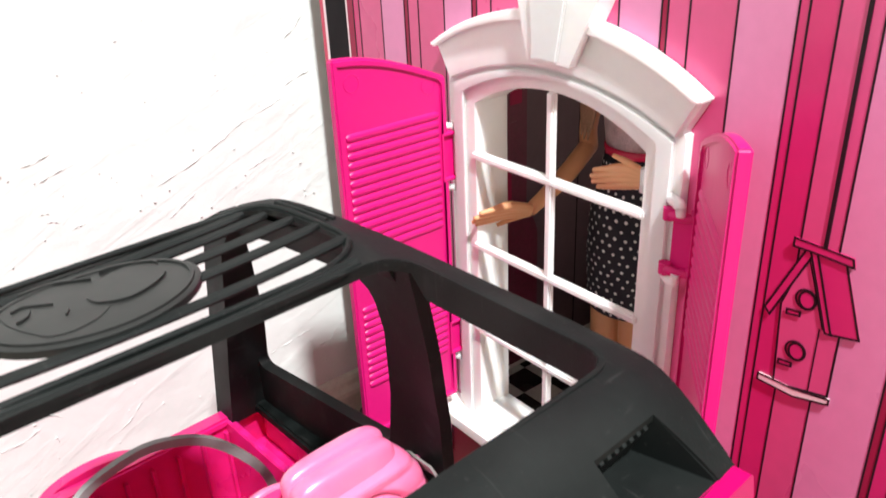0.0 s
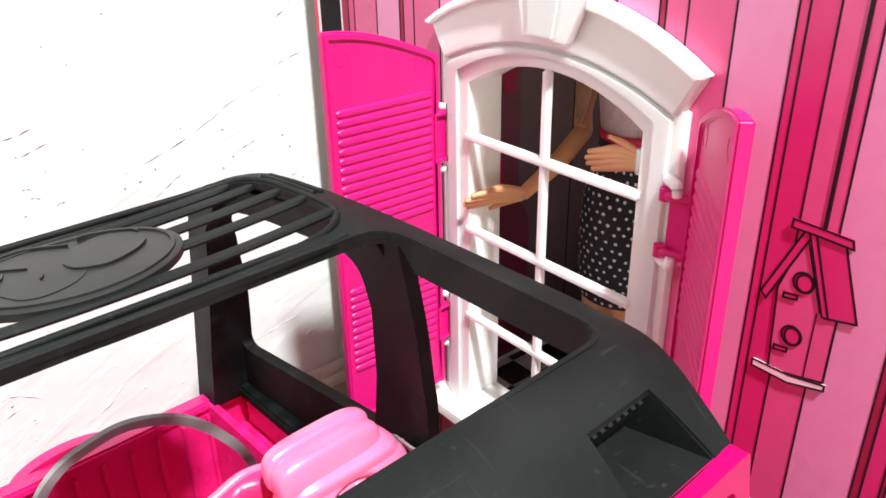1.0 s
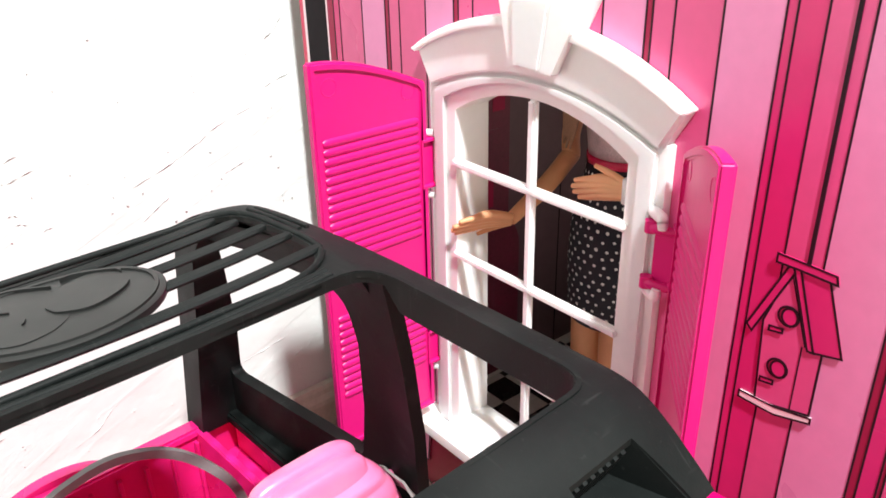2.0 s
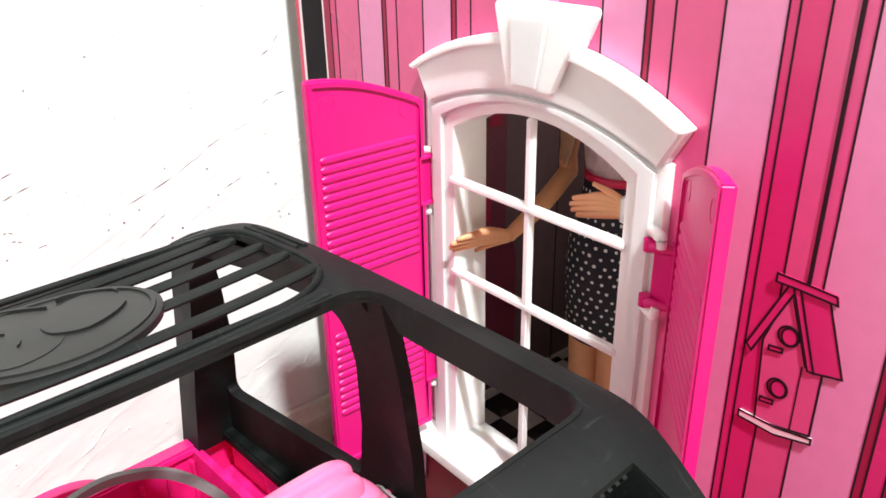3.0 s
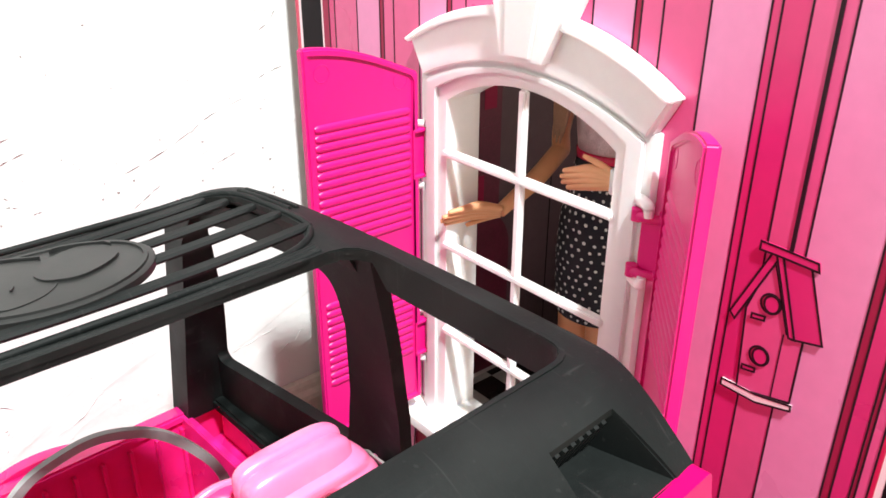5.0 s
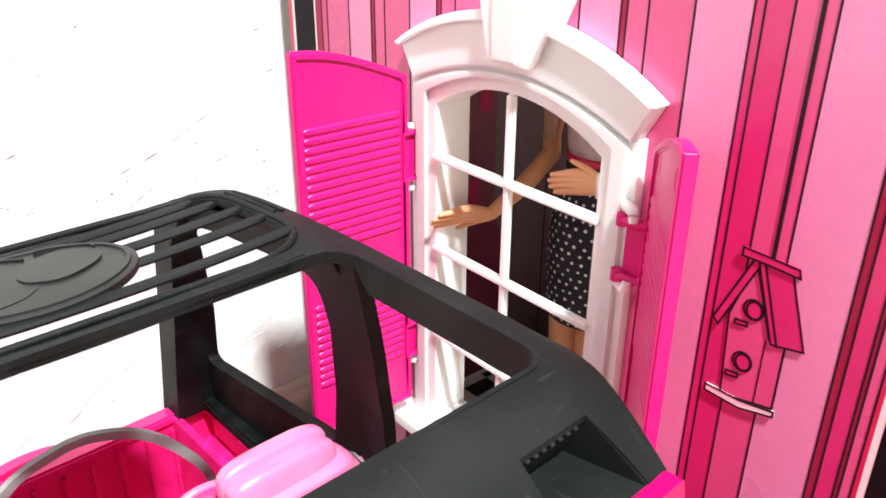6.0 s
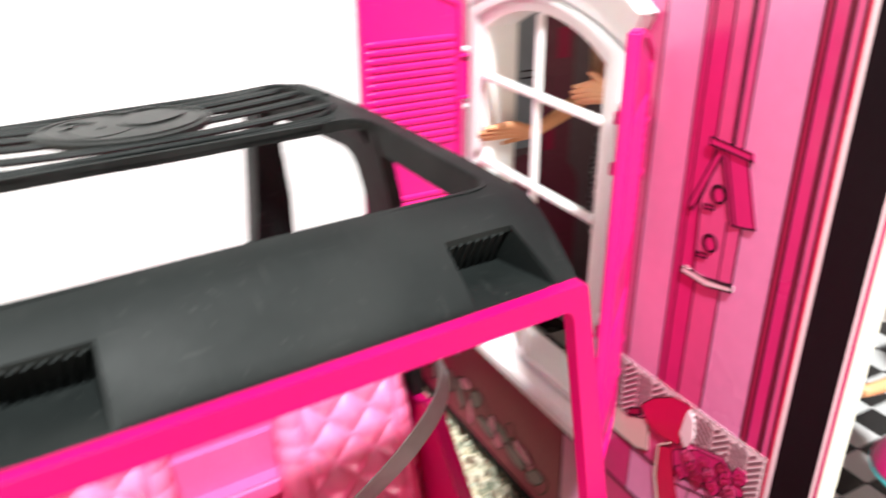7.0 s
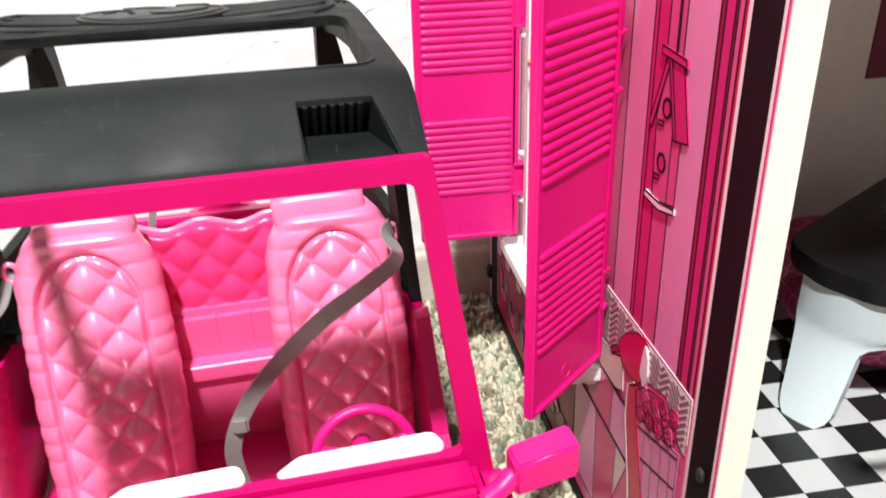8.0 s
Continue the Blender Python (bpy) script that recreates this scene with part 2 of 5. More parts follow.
def stucco_wall():
    """The wall behind the toys, with trowel ridges and small crumbs in its skim coat."""
    bm = bmesh.new()
    x0, x1, z0, z1 = -0.62, 0.75, 0.0, 0.62
    nx, nz = 420, 190
    rows = []
    for k in range(nz + 1):
        z = z0 + (z1 - z0) * k / nz
        row = []
        for i in range(nx + 1):
            x = x0 + (x1 - x0) * i / nx
            d = 0.0008 * noise.noise((x * 9, z * 14, 1)) + 0.0003 * noise.noise((x * 34, z * 50, 4))
            d += 0.0008 * max(0, noise.noise((x * 26 + z * 18, z * 85 - x * 45, 9)) - 0.18)
            edge = min(i, nx - i, k, nz - k)
            row.append(bm.verts.new((x, WALL_Y - (d + 0.001) * min(1, edge / 6), z)))
        rows.append(row)
    for k in range(nz):
        for i in range(nx):
            bm.faces.new((rows[k][i], rows[k][i + 1], rows[k + 1][i + 1], rows[k + 1][i]))
    made = bmesh.ops.extrude_edge_only(bm, edges=[e for e in bm.edges if e.is_boundary])["geom"]
    for v in made:
        if isinstance(v, bmesh.types.BMVert):
            v.co.y = WALL_Y + 0.004
    return tagged(part("wall_north", bm, STUCCO, None, "", 60), "grey painted wall out of view with a rough trowelled plaster texture", "wall", kind="structure")


wall = stucco_wall()
rng = random.Random(11)
crumb_mesh = bmesh.new()
blob(crumb_mesh, (0, 0, 0), (0.00045, 0.0004, 0.00045), 2, 6, 4)
crumb = part("plaster_crumb", crumb_mesh, STUCCO, wall)
for k in range(240):
    here = (rng.uniform(-0.12, 0.23), WALL_Y - 0.0016, 0.05 + 0.37 * rng.random() ** 1.5)
    if k == 0:
        crumb.location = here
        continue
    other = crumb.copy()
    scene.collection.objects.link(other)
    other.location = here
    other.scale = (rng.uniform(0.6, 1.7), 1.0, rng.uniform(0.6, 1.5))

def trowel_ridge(points, width, height):
    """A thin sharp ridge of plaster, tapering at both ends."""
    bm = bmesh.new()
    run = glide([(x, WALL_Y - 0.0017, z) for x, z in points], 9)
    run = [p + Vector((0, 0, 0.0007 * noise.noise((p.x * 420, p.z * 420, 3)))) for p in run]
    shape = lambda w: [(width * g(w) * u, height * g(w) * v) for u, v in ((-0.5, -0.6), (0.9, -0.6), (-0.1, 1.0))]
    g = lambda w: 0.15 + (0.45 + 0.55 * math.sin(17 * w + 40 * points[0][0])) * math.sin(math.pi * min(1, max(0, w))) ** 0.5
    sweep(bm, run, shape, up=(0, -1, 0))
    part("plaster_ridge", bm, STUCCO, wall, "", 20)


RIDGES = [
    [(0.131, 0.218), (0.151, 0.2245), (0.173, 0.2345)],
    [(0.172, 0.2335), (0.179, 0.2385), (0.185, 0.241), (0.202, 0.2465), (0.222, 0.253)],
    [(0.2165, 0.2795), (0.219, 0.284), (0.2245, 0.287), (0.229, 0.293), (0.235, 0.297)],
    [(0.0709, 0.2178), (0.0723, 0.2193), (0.0748, 0.2182), (0.0766, 0.2167)],
    [(0.0732, 0.214), (0.0766, 0.2136), (0.0799, 0.2122)],
    [(0.0205, 0.0957), (0.0262, 0.0963), (0.0313, 0.0961), (0.0384, 0.0992), (0.0431, 0.1008)],
    [(0.0728, 0.0763), (0.0853, 0.0811), (0.0914, 0.0861), (0.0957, 0.0905), (0.1003, 0.0931)],
    [(0.1792, 0.0873), (0.1953, 0.0902), (0.212, 0.0936)],
    [(0.2093, 0.0732), (0.2141, 0.0757), (0.2189, 0.0785), (0.2243, 0.0789), (0.2282, 0.0845), (0.2369, 0.0894)],
    [(0.0847, 0.2069), (0.0907, 0.2082)],
    [(0.1342, 0.1979), (0.151, 0.2083)],
    [(0.0648, 0.2447), (0.0752, 0.2454), (0.0869, 0.2501)],
    [(0.0723, 0.2338), (0.0811, 0.2374), (0.0926, 0.2403)],
    [(0.1847, 0.2128), (0.1983, 0.2177)],
    [(0.2111, 0.2542), (0.2211, 0.2596), (0.2368, 0.2633)],
    [(0.0353, 0.1096), (0.0437, 0.1089), (0.0566, 0.1011)],
]
for pts in RIDGES:
    trowel_ridge(pts, 0.0003, 0.00028)
# unseen walls and ceiling, added to close the room round the lamp
plain("wall_north_upper", "grey painted wall out of view above the plaster field", PLAIN, -1.6, WALL_Y, 0.62, 1.5, WALL_Y + 0.1, 2.4)
plain("wall_north_west", "grey painted wall out of view", PLAIN, -1.6, WALL_Y, 0, -0.62, WALL_Y + 0.1, 0.62)
plain("wall_north_east", "grey painted wall out of view", PLAIN, 0.75, WALL_Y, 0, 1.5, WALL_Y + 0.1, 0.62)
plain("wall_north_core", "solid wall behind the plaster", PLAIN, -0.62, WALL_Y + 0.005, 0, 0.75, WALL_Y + 0.1, 0.62)
plain("wall_south", "grey painted wall out of view", PLAIN, -1.7, -2.5, 0, 1.6, -2.4, 2.4)
plain("wall_west", "grey painted wall out of view", PLAIN, -1.7, -2.4, 0, -1.6, WALL_Y + 0.1, 2.4)
plain("wall_east", "grey painted wall out of view", PLAIN, 1.5, -2.4, 0, 1.6, WALL_Y + 0.1, 2.4)
plain("ceiling", "grey painted ceiling out of view", PLAIN, -1.7, -2.5, 2.4, 1.6, WALL_Y + 0.1, 2.5, "ceiling")


def carpet_material():
    m = bpy.data.materials.new("flecked_carpet_yarn")
    m.use_nodes = True
    nt = m.node_tree
    b = nt.nodes["Principled BSDF"]
    geo, tc, nz = nt.nodes.new("ShaderNodeNewGeometry"), nt.nodes.new("ShaderNodeTexCoord"), nt.nodes.new("ShaderNodeTexNoise")
    nz.inputs["Scale"].default_value, nz.inputs["Detail"].default_value = 520, 4
    add = nt.nodes.new("ShaderNodeMath")
    add.operation = "MULTIPLY_ADD"
    add.inputs[1].default_value, add.inputs[2].default_value = 0.65, 0.0
    add2 = nt.nodes.new("ShaderNodeMath")
    add2.operation = "MULTIPLY_ADD"
    add2.inputs[1].default_value = 0.5
    ramp = nt.nodes.new("ShaderNodeValToRGB")
    stops = [(0.12, (0.06, 0.05, 0.042)), (0.26, (0.24, 0.16, 0.11)), (0.37, (0.13, 0.16, 0.115)), (0.47, (0.44, 0.38, 0.26)), (0.58, (0.6, 0.54, 0.4)), (0.69, (0.27, 0.3, 0.23)), (0.8, (0.66, 0.6, 0.48)), (0.92, (0.36, 0.25, 0.18))]
    while len(ramp.color_ramp.elements) < len(stops):
        ramp.color_ramp.elements.new(0.5)
    for e, (p, c) in zip(ramp.color_ramp.elements, stops):
        e.position, e.color = p, (*c, 1)
    nt.links.new(tc.outputs["Object"], nz.inputs["Vector"])
    nt.links.new(geo.outputs["Random Per Island"], add.inputs[0])
    nt.links.new(nz.outputs["Fac"], add2.inputs[0])
    nt.links.new(add.outputs[0], add2.inputs[2])
    nt.links.new(add2.outputs[0], ramp.inputs[0])
    nt.links.new(ramp.outputs[0], b.inputs["Base Color"])
    b.inputs["Roughness"].default_value = 0.85
    bp = nt.nodes.new("ShaderNodeBump")
    bp.inputs["Strength"].default_value, bp.inputs["Distance"].default_value = 0.6, 0.0008
    nt.links.new(nz.outputs["Fac"], bp.inputs["Height"])
    nt.links.new(bp.outputs[0], b.inputs["Normal"])
    return m


YARN = carpet_material()
plain("floor", "flecked beige and green looped carpet floor", YARN, -1.7, -2.5, -0.05, 1.6, WALL_Y + 0.1, -0.004, "floor")


def carpet_loops():
    """The loops of the carpet round the toys: small humps leaning every way."""
    rng = random.Random(3)
    verts, faces = [], []
    step = 0.0056
    rows = [(0.0, 1.0), (0.55, 0.83), (0.92, 0.35)]
    spots = []
    y = -0.2
    while y < WALL_Y - 0.004:
        x = -0.24
        while x < 0.25:
            spots.append((x + rng.uniform(-0.4, 0.4) * step, y + rng.uniform(-0.4, 0.4) * step))
            x += step
        y += step * 0.8
    for x, y in spots:
        a, ln, wd = rng.uniform(0, math.pi), rng.uniform(0.75, 1.1) * step * 0.68, rng.uniform(0.7, 1.0) * step * 0.52
        h, low = rng.uniform(-0.001, 0.0042), -0.004
        skew, turn2 = rng.uniform(0.2, 0.7) * ln, rng.uniform(0, 6.28)
        c, s = math.cos(a), math.sin(a)
        start = len(verts)
        for zz, r in rows:
            for k in range(7):
                t = 2 * math.pi * k / 7
                u, v = ln * r * math.cos(t), wd * r * math.sin(t)
                lump = 1 + 0.28 * math.sin(2 * t + turn2)
                verts.append((x + (u * c - v * s) * lump + skew * zz * math.cos(turn2), min(y + (u * s + v * c) * lump + skew * zz * math.sin(turn2), WALL_Y - 0.001), low + (h - low) * zz))
        verts.append((x + skew * math.cos(turn2), min(y + skew * math.sin(turn2), WALL_Y - 0.001), h))
        for j in range(2):
            for k in range(7):
                n = (k + 1) % 7
                faces.append((start + 7 * j + k, start + 7 * j + n, start + 7 * j + 7 + n, start + 7 * j + 7 + k))
        faces += [(start + 14 + k, start + 14 + (k + 1) % 7, start + 21) for k in range(7)]
    me = bpy.data.meshes.new("carpet_loops")
    me.from_pydata(verts, [], faces)
    me.polygons.foreach_set("use_smooth", [True] * len(me.polygons))
    me.materials.append(YARN)
    return tagged(new("carpet_loops", me), "flecked beige, brown and green loops of a thick carpet", "carpet", kind="stuff")


carpet_loops()

baseboard = bmesh.new()
profile = [(0, -0.004), (-0.009, -0.004), (-0.009, 0.034), (-0.0082, 0.037), (-0.006, 0.0405), (-0.005, 0.0435), (-0.0035, 0.046), (0, 0.047)]
ends = [[baseboard.verts.new((x, WALL_Y - 0.0015 + u, v)) for u, v in profile] for x in (-0.62, 0.75)]
for k in range(len(profile)):
    n = (k + 1) % len(profile)
    baseboard.faces.new((ends[0][k], ends[0][n], ends[1][n], ends[1][k]))
baseboard.faces.new(ends[0])
baseboard.faces.new(ends[1][::-1])
tagged(part("baseboard", baseboard, TRIM), "off-white moulded baseboard along the carpet", "baseboard", kind="structure")


# ---- the doll house ----
HX, HT = 0.2307, 0.0095
HY0, HY1, HZ = 0.044, 0.396, 0.43
house = thing("doll_house", pose(HX, HY0, 0.0), "pink folding doll house with striped walls and white arched window", "doll house")


def inside(x, y, z):
    return x - HX, y - HY0, z


def arch(y0, y1, low, spring, apex, n=16):
    """An outline in (y, z) with straight sides and a flat arch on top."""
    half, rise = (y1 - y0) / 2, apex - spring
    r = (half * half + rise * rise) / (2 * rise)
    mid, base = (y0 + y1) / 2, apex - r
    a = math.asin(half / r)
    top = [(mid + r * math.sin(a - 2 * a * k / n), base + r * math.cos(a - 2 * a * k / n)) for k in range(n + 1)]
    return [(y0, low), (y1, low), *top]


def wall_point(x):
    return lambda y, z: inside(x, y, z)


hole = arch(0.157, 0.279, 0.099, 0.281, 0.295)
board = plate([(HY0, 0.006), (HY1, 0.006), (HY1, HZ), (HY0, HZ)], [hole], wall_point(HX), (HT, 0, 0))
part("side_board", board, [CREAM], house, "cream board edge under the printed paper")


def flat_art(name, mat, outline, lift, parent=house, x=HX, label=""):
    """A flat printed shape on the side board, outline in (y, z)."""
    return part(name, plate(outline, [], wall_point(x - lift), (lift - 0.00002, 0, 0)), mat, parent, label)


def clear_of_window(y0, y1, z0, z1):
    """Cuts a stripe where the window stands."""
    if y1 <= 0.157 or y0 >= 0.279:
        return [(y0, y1, z0, z1)]
    out = [(max(y0, 0.157), min(y1, 0.279), z0, 0.099), (max(y0, 0.157), min(y1, 0.279), 0.296, z1)]
    if y0 < 0.157:
        out.append((y0, 0.157, z0, z1))
    if y1 > 0.279:
        out.append((0.279, y1, z0, z1))
    return out


def stripe(name, mat, y0, y1, z0, z1, lift):
    for a, b, c, d in clear_of_window(y0, y1, z0, z1):
        if d > c:
            flat_art(name, mat, [(a, c), (b, c), (b, d), (a, d)], lift)


PRINT = [
    (0.062, 0.0642, P_WHITE), (0.0642, 0.0659, P_RED), (0.0659, 0.0692, P_MID), (0.0692, 0.0707, P_WINE), (0.0707, 0.0762, P_DEEP), (0.0762, 0.079, P_WINE), (0.079, 0.1, P_PALE),
    (0.1, 0.1125, P_MID), (0.1125, 0.1213, P_DEEP), (0.1213, 0.1245, P_DEEP), (0.1245, 0.144, P_PALE), (0.144, 0.161, P_MID), (0.161, 0.1695, P_MID),
    (0.1695, 0.172, P_WINE), (0.172, 0.19, P_PALE), (0.19, 0.21, P_MID), (0.21, 0.24, P_PALE), (0.24, 0.266, P_MID), (0.266, 0.269, P_WINE), (0.269, 0.288, P_PALE),
    (0.288, 0.307, P_MID), (0.307, 0.315, P_MID), (0.315, 0.318, P_WINE), (0.318, 0.337, P_PALE), (0.337, 0.357, P_MID), (0.357, 0.3625, P_DEEP), (0.3625, 0.3685, P_WINE), (0.3685, 0.37, P_WHITE),
]
for y0, y1, mat in PRINT:
    stripe("printed_plank", mat, y0, y1, 0.012, HZ, 0.0003)
LINES = [0.0659, 0.0692, 0.0707, 0.0762, 0.079, 0.1, 0.1125, 0.1213, 0.1245, 0.144, 0.161, 0.1695, 0.172, 0.19, 0.257, 0.266, 0.269, 0.288, 0.307, 0.315, 0.318, 0.337, 0.357, 0.3625]
for y in LINES:
    stripe("printed_line", P_LINE, y - 0.0003, y + 0.0003, 0.148 if y < 0.16 else 0.1, HZ, 0.0005)
for y0, y1 in ((0.047, 0.062), (0.37, 0.39)):
    flat_art("black_strip", P_DARK, [(y0, 0.006), (y1, 0.006), (y1, HZ), (y0, HZ)], 0.0004, label="black printed edge strip")
for y0, y1, mat in ((0.0455, 0.047, P_WHITE), (0.0447, 0.0455, P_DEEP), (0.39, 0.3925, P_WHITE), (0.3925, 0.396, P_RED)):
    flat_art("edge_line", mat, [(y0, 0.006), (y1, 0.006), (y1, HZ), (y0, HZ)], 0.0004)


def outlined(name, mat, outline, lift=0.0009, width=0.00035):
    """A printed shape with a black contour."""
    ob = flat_art(name, mat, outline, lift)
    bm = bmesh.new()
    pts = [Vector(inside(HX - lift - 0.0001, y, z)) for y, z in outline]

    n = len(pts)
    pts = [p for i, p in enumerate(pts) if (p - pts[i - 1]).length > 1e-5]
    n = len(pts)
    rim = []
    for i, p in enumerate(pts):
        d0, d1 = (p - pts[i - 1]).normalized(), (pts[(i + 1) % n] - p).normalized()
        s0, s1 = Vector((0, -d0.z, d0.y)), Vector((0, -d1.z, d1.y))
        m = s0 + s1
        m = m / max(0.5, m.length_squared / 2)
        rim.append([bm.verts.new(p + m * width * e) for e in (-1, 1)])
    for i in range(n):
        a, b = rim[i], rim[(i + 1) % n]
        bm.faces.new((a[0], b[0], b[1], a[1]))
    made = bmesh.ops.extrude_face_region(bm, geom=bm.faces[:])
    bmesh.ops.translate(bm, vec=(0.00012, 0, 0), verts=[g for g in made["geom"] if isinstance(g, bmesh.types.BMVert)])
    part("contour", bm, P_LINE, ob)
    return ob


def disc(cy, cz, ry, rz, n=20):
    return [(cy + ry * math.cos(2 * math.pi * k / n), cz + rz * math.sin(2 * math.pi * k / n)) for k in range(n)]


# the printed bird house hanging on its cord
flat_art("printed_cord", P_LINE, [(0.1038, 0.255), (0.105, 0.255), (0.105, HZ), (0.1038, HZ)], 0.0008)
outlined("printed_bird_house", P_MID, [(0.1135, 0.203), (0.095, 0.207), (0.095, 0.2305), (0.1005, 0.2305), (0.109, 0.254), (0.1153, 0.234)], 0.0007)
flat_art("printed_line", P_LINE, [(0.1012, 0.205), (0.1016, 0.205), (0.1016, 0.23), (0.1012, 0.23)], 0.0009)
outlined("printed_roof", P_DEEP, [(0.1085, 0.256), (0.097, 0.255), (0.089, 0.2315), (0.0985, 0.2295)], 0.001)
outlined("printed_roof", P_DEEP, [(0.1095, 0.2565), (0.1205, 0.2305), (0.1185, 0.2285), (0.1075, 0.2545)], 0.001)
outlined("printed_roof", P_DEEP, [(0.1085, 0.256), (0.1063, 0.256), (0.0975, 0.2297), (0.0995, 0.2297)], 0.0012)
outlined("printed_roof", P_DEEP, [(0.114, 0.2585), (0.107, 0.2582), (0.0952, 0.2575), (0.0945, 0.2548), (0.107, 0.2555), (0.114, 0.2556)], 0.0014)
for cz in (0.2385, 0.2188):
    outlined("printed_hole", P_WINE, disc(0.1073 if cz > 0.23 else 0.1078, cz, 0.0034, 0.0034), 0.0009)
    outlined("printed_hole", P_DEEP, disc(0.1068 if cz > 0.23 else 0.1073, cz, 0.0026, 0.003), 0.0011)
    outlined("printed_perch", P_DEEP, [(0.1128, cz - 0.0055), (0.1083, cz - 0.005), (0.1083, cz - 0.0065), (0.1128, cz - 0.0072)], 0.0011)
outlined("printed_shelf", P_WHITE, [(0.119, 0.2045), (0.106, 0.2045), (0.094, 0.2065), (0.094, 0.2045), (0.106, 0.2015), (0.119, 0.202)], 0.0013)

# the printed porch below it
P_GREY = material("print_warm_grey", (0.2, 0.1, 0.12), 0.35, grain=0.1, spec=0.3)


def ink(points, width, lift, mat=P_LINE):
    """A printed stroke from point to point, in (y, z)."""
    for (y0, z0), (y1, z1) in zip(points, points[1:]):
        d = math.hypot(y1 - y0, z1 - z0)
        ny, nz = -(z1 - z0) / d * width / 2, (y1 - y0) / d * width / 2
        flat_art("printed_line", mat, [(y0 + ny, z0 + nz), (y1 + ny, z1 + nz), (y1 - ny, z1 - nz), (y0 - ny, z0 - nz)], lift)


flat_art("printed_deck", P_MID, [(0.0645, 0.012), (0.3, 0.012), (0.3, 0.098), (0.16, 0.098), (0.16, 0.128), (0.0645, 0.128)], 0.0006)
outlined("printed_fence", P_WHITE, [(0.153, 0.1465), (0.0655, 0.1472), (0.0655, 0.122), (0.072, 0.124), (0.084, 0.135), (0.1, 0.13), (0.125, 0.126), (0.138, 0.119), (0.153, 0.12)], 0.0008, 0.0002)


def herringbone():
    """Slanting planks of the printed fence, turning the other way from column to column."""
    low = lambda y: float(np.interp(y, [0.0655, 0.072, 0.084, 0.1, 0.125, 0.138, 0.153], [0.122, 0.124, 0.135, 0.13, 0.126, 0.119, 0.12]))
    pitch = 0.0088
    for col in range(10):
        y0 = 0.1525 - pitch * col
        slant = 1 if col % 2 else -1
        for row in range(-3, 14):
            z0 = 0.1465 - 0.0031 * row
            run = [(y0 - pitch * v, z0 + slant * pitch * 0.9 * (v - 0.5)) for v in np.linspace(0.04, 0.96, 9)]
            run = [(y, z) for y, z in run if y > 0.0665 and low(y) + 0.0006 < z < 0.1461]
            if len(run) > 2:
                ink([run[0], run[-1]], 0.0012, 0.0011, P_GREY)


herringbone()
outlined("printed_panel", P_TAN, [(0.153, 0.119), (0.138, 0.119), (0.126, 0.125), (0.124, 0.109), (0.131, 0.1055), (0.153, 0.105)], 0.0012, 0.0002)
outlined("printed_leaves", P_DEEP, round_loop([(0.11, 0.12), (0.097, 0.129), (0.084, 0.133), (0.076, 0.131), (0.07, 0.124), (0.085, 0.119), (0.098, 0.113), (0.107, 0.109)], 0.003, 3), 0.0012, 0.0002)
bloom = random.Random(8)
for k in range(11):
    y, z, r = 0.104 - 0.0029 * k, 0.1165 + 0.0011 * k + 0.0045 * ((k * 5) % 3 - 1), bloom.uniform(0.0026, 0.0038)
    outlined("printed_flower", (P_DEEP, P_MID, P_DEEP, P_WINE)[k % 4], [(y + r * (1 + 0.12 * math.sin(5 * t + k)) * math.cos(t), z + 1.2 * r * (1 + 0.12 * math.cos(4 * t + k)) * math.sin(t)) for t in np.linspace(0, 2 * math.pi, 15)[:-1]], 0.00135 + 0.00003 * k, 0.00016)
    curl = [(y + r * (0.15 + 0.09 * m) * math.cos(1.1 * m + k), z + 1.2 * r * (0.15 + 0.09 * m) * math.sin(1.1 * m + k)) for m in range(7)]
    ink(curl, 0.0003, 0.0017 + 0.00003 * k, P_WINE)
outlined("printed_planks", P_PALE, [(0.107, 0.1085), (0.0695, 0.1198), (0.0695, 0.034), (0.1, 0.034)], 0.001, 0.00025)
ink([(0.1055, 0.1048), (0.07, 0.1172)], 0.0005, 0.0013)
ink([(0.1, 0.0925), (0.07, 0.103)], 0.0005, 0.0013)
for k in range(4):
    y = 0.0985 - 0.0078 * k
    ink([(y, 0.1068 + 0.0027 * k), (y - 0.004, 0.05)], 0.0004, 0.0013, P_GREY)
outlined("printed_slab", P_WINE, [(0.182, 0.104), (0.165, 0.104), (0.165, 0.078), (0.182, 0.078)], 0.0009, 0.00015)
outlined("printed_slab", P_DEEP, [(0.165, 0.104), (0.1345, 0.104), (0.1345, 0.0785), (0.165, 0.0785)], 0.0009, 0.00015)
outlined("printed_slab", P_PALE, [(0.1345, 0.104), (0.1175, 0.104), (0.112, 0.079), (0.1345, 0.0785)], 0.0009, 0.00015)
outlined("printed_slab", P_PALE, [(0.184, 0.078), (0.1525, 0.078), (0.1495, 0.022), (0.182, 0.022)], 0.0009, 0.00015)
outlined("printed_slab", P_DEEP, [(0.1525, 0.078), (0.126, 0.0785), (0.1255, 0.022), (0.1495, 0.022)], 0.0009, 0.00015)
outlined("printed_slab", P_TAN, [(0.1258, 0.0785), (0.1125, 0.0775), (0.1255, 0.048)], 0.0011, 0.00015)
ink([(0.153, 0.1047), (0.1165, 0.1043)], 0.0007, 0.0013)
ink([(0.19, 0.0777), (0.1105, 0.0787)], 0.0008, 0.0013)
outlined("printed_box", P_WINE, [(0.1385, 0.123), (0.132, 0.1275), (0.13, 0.125), (0.1375, 0.12)], 0.0015, 0.0004)
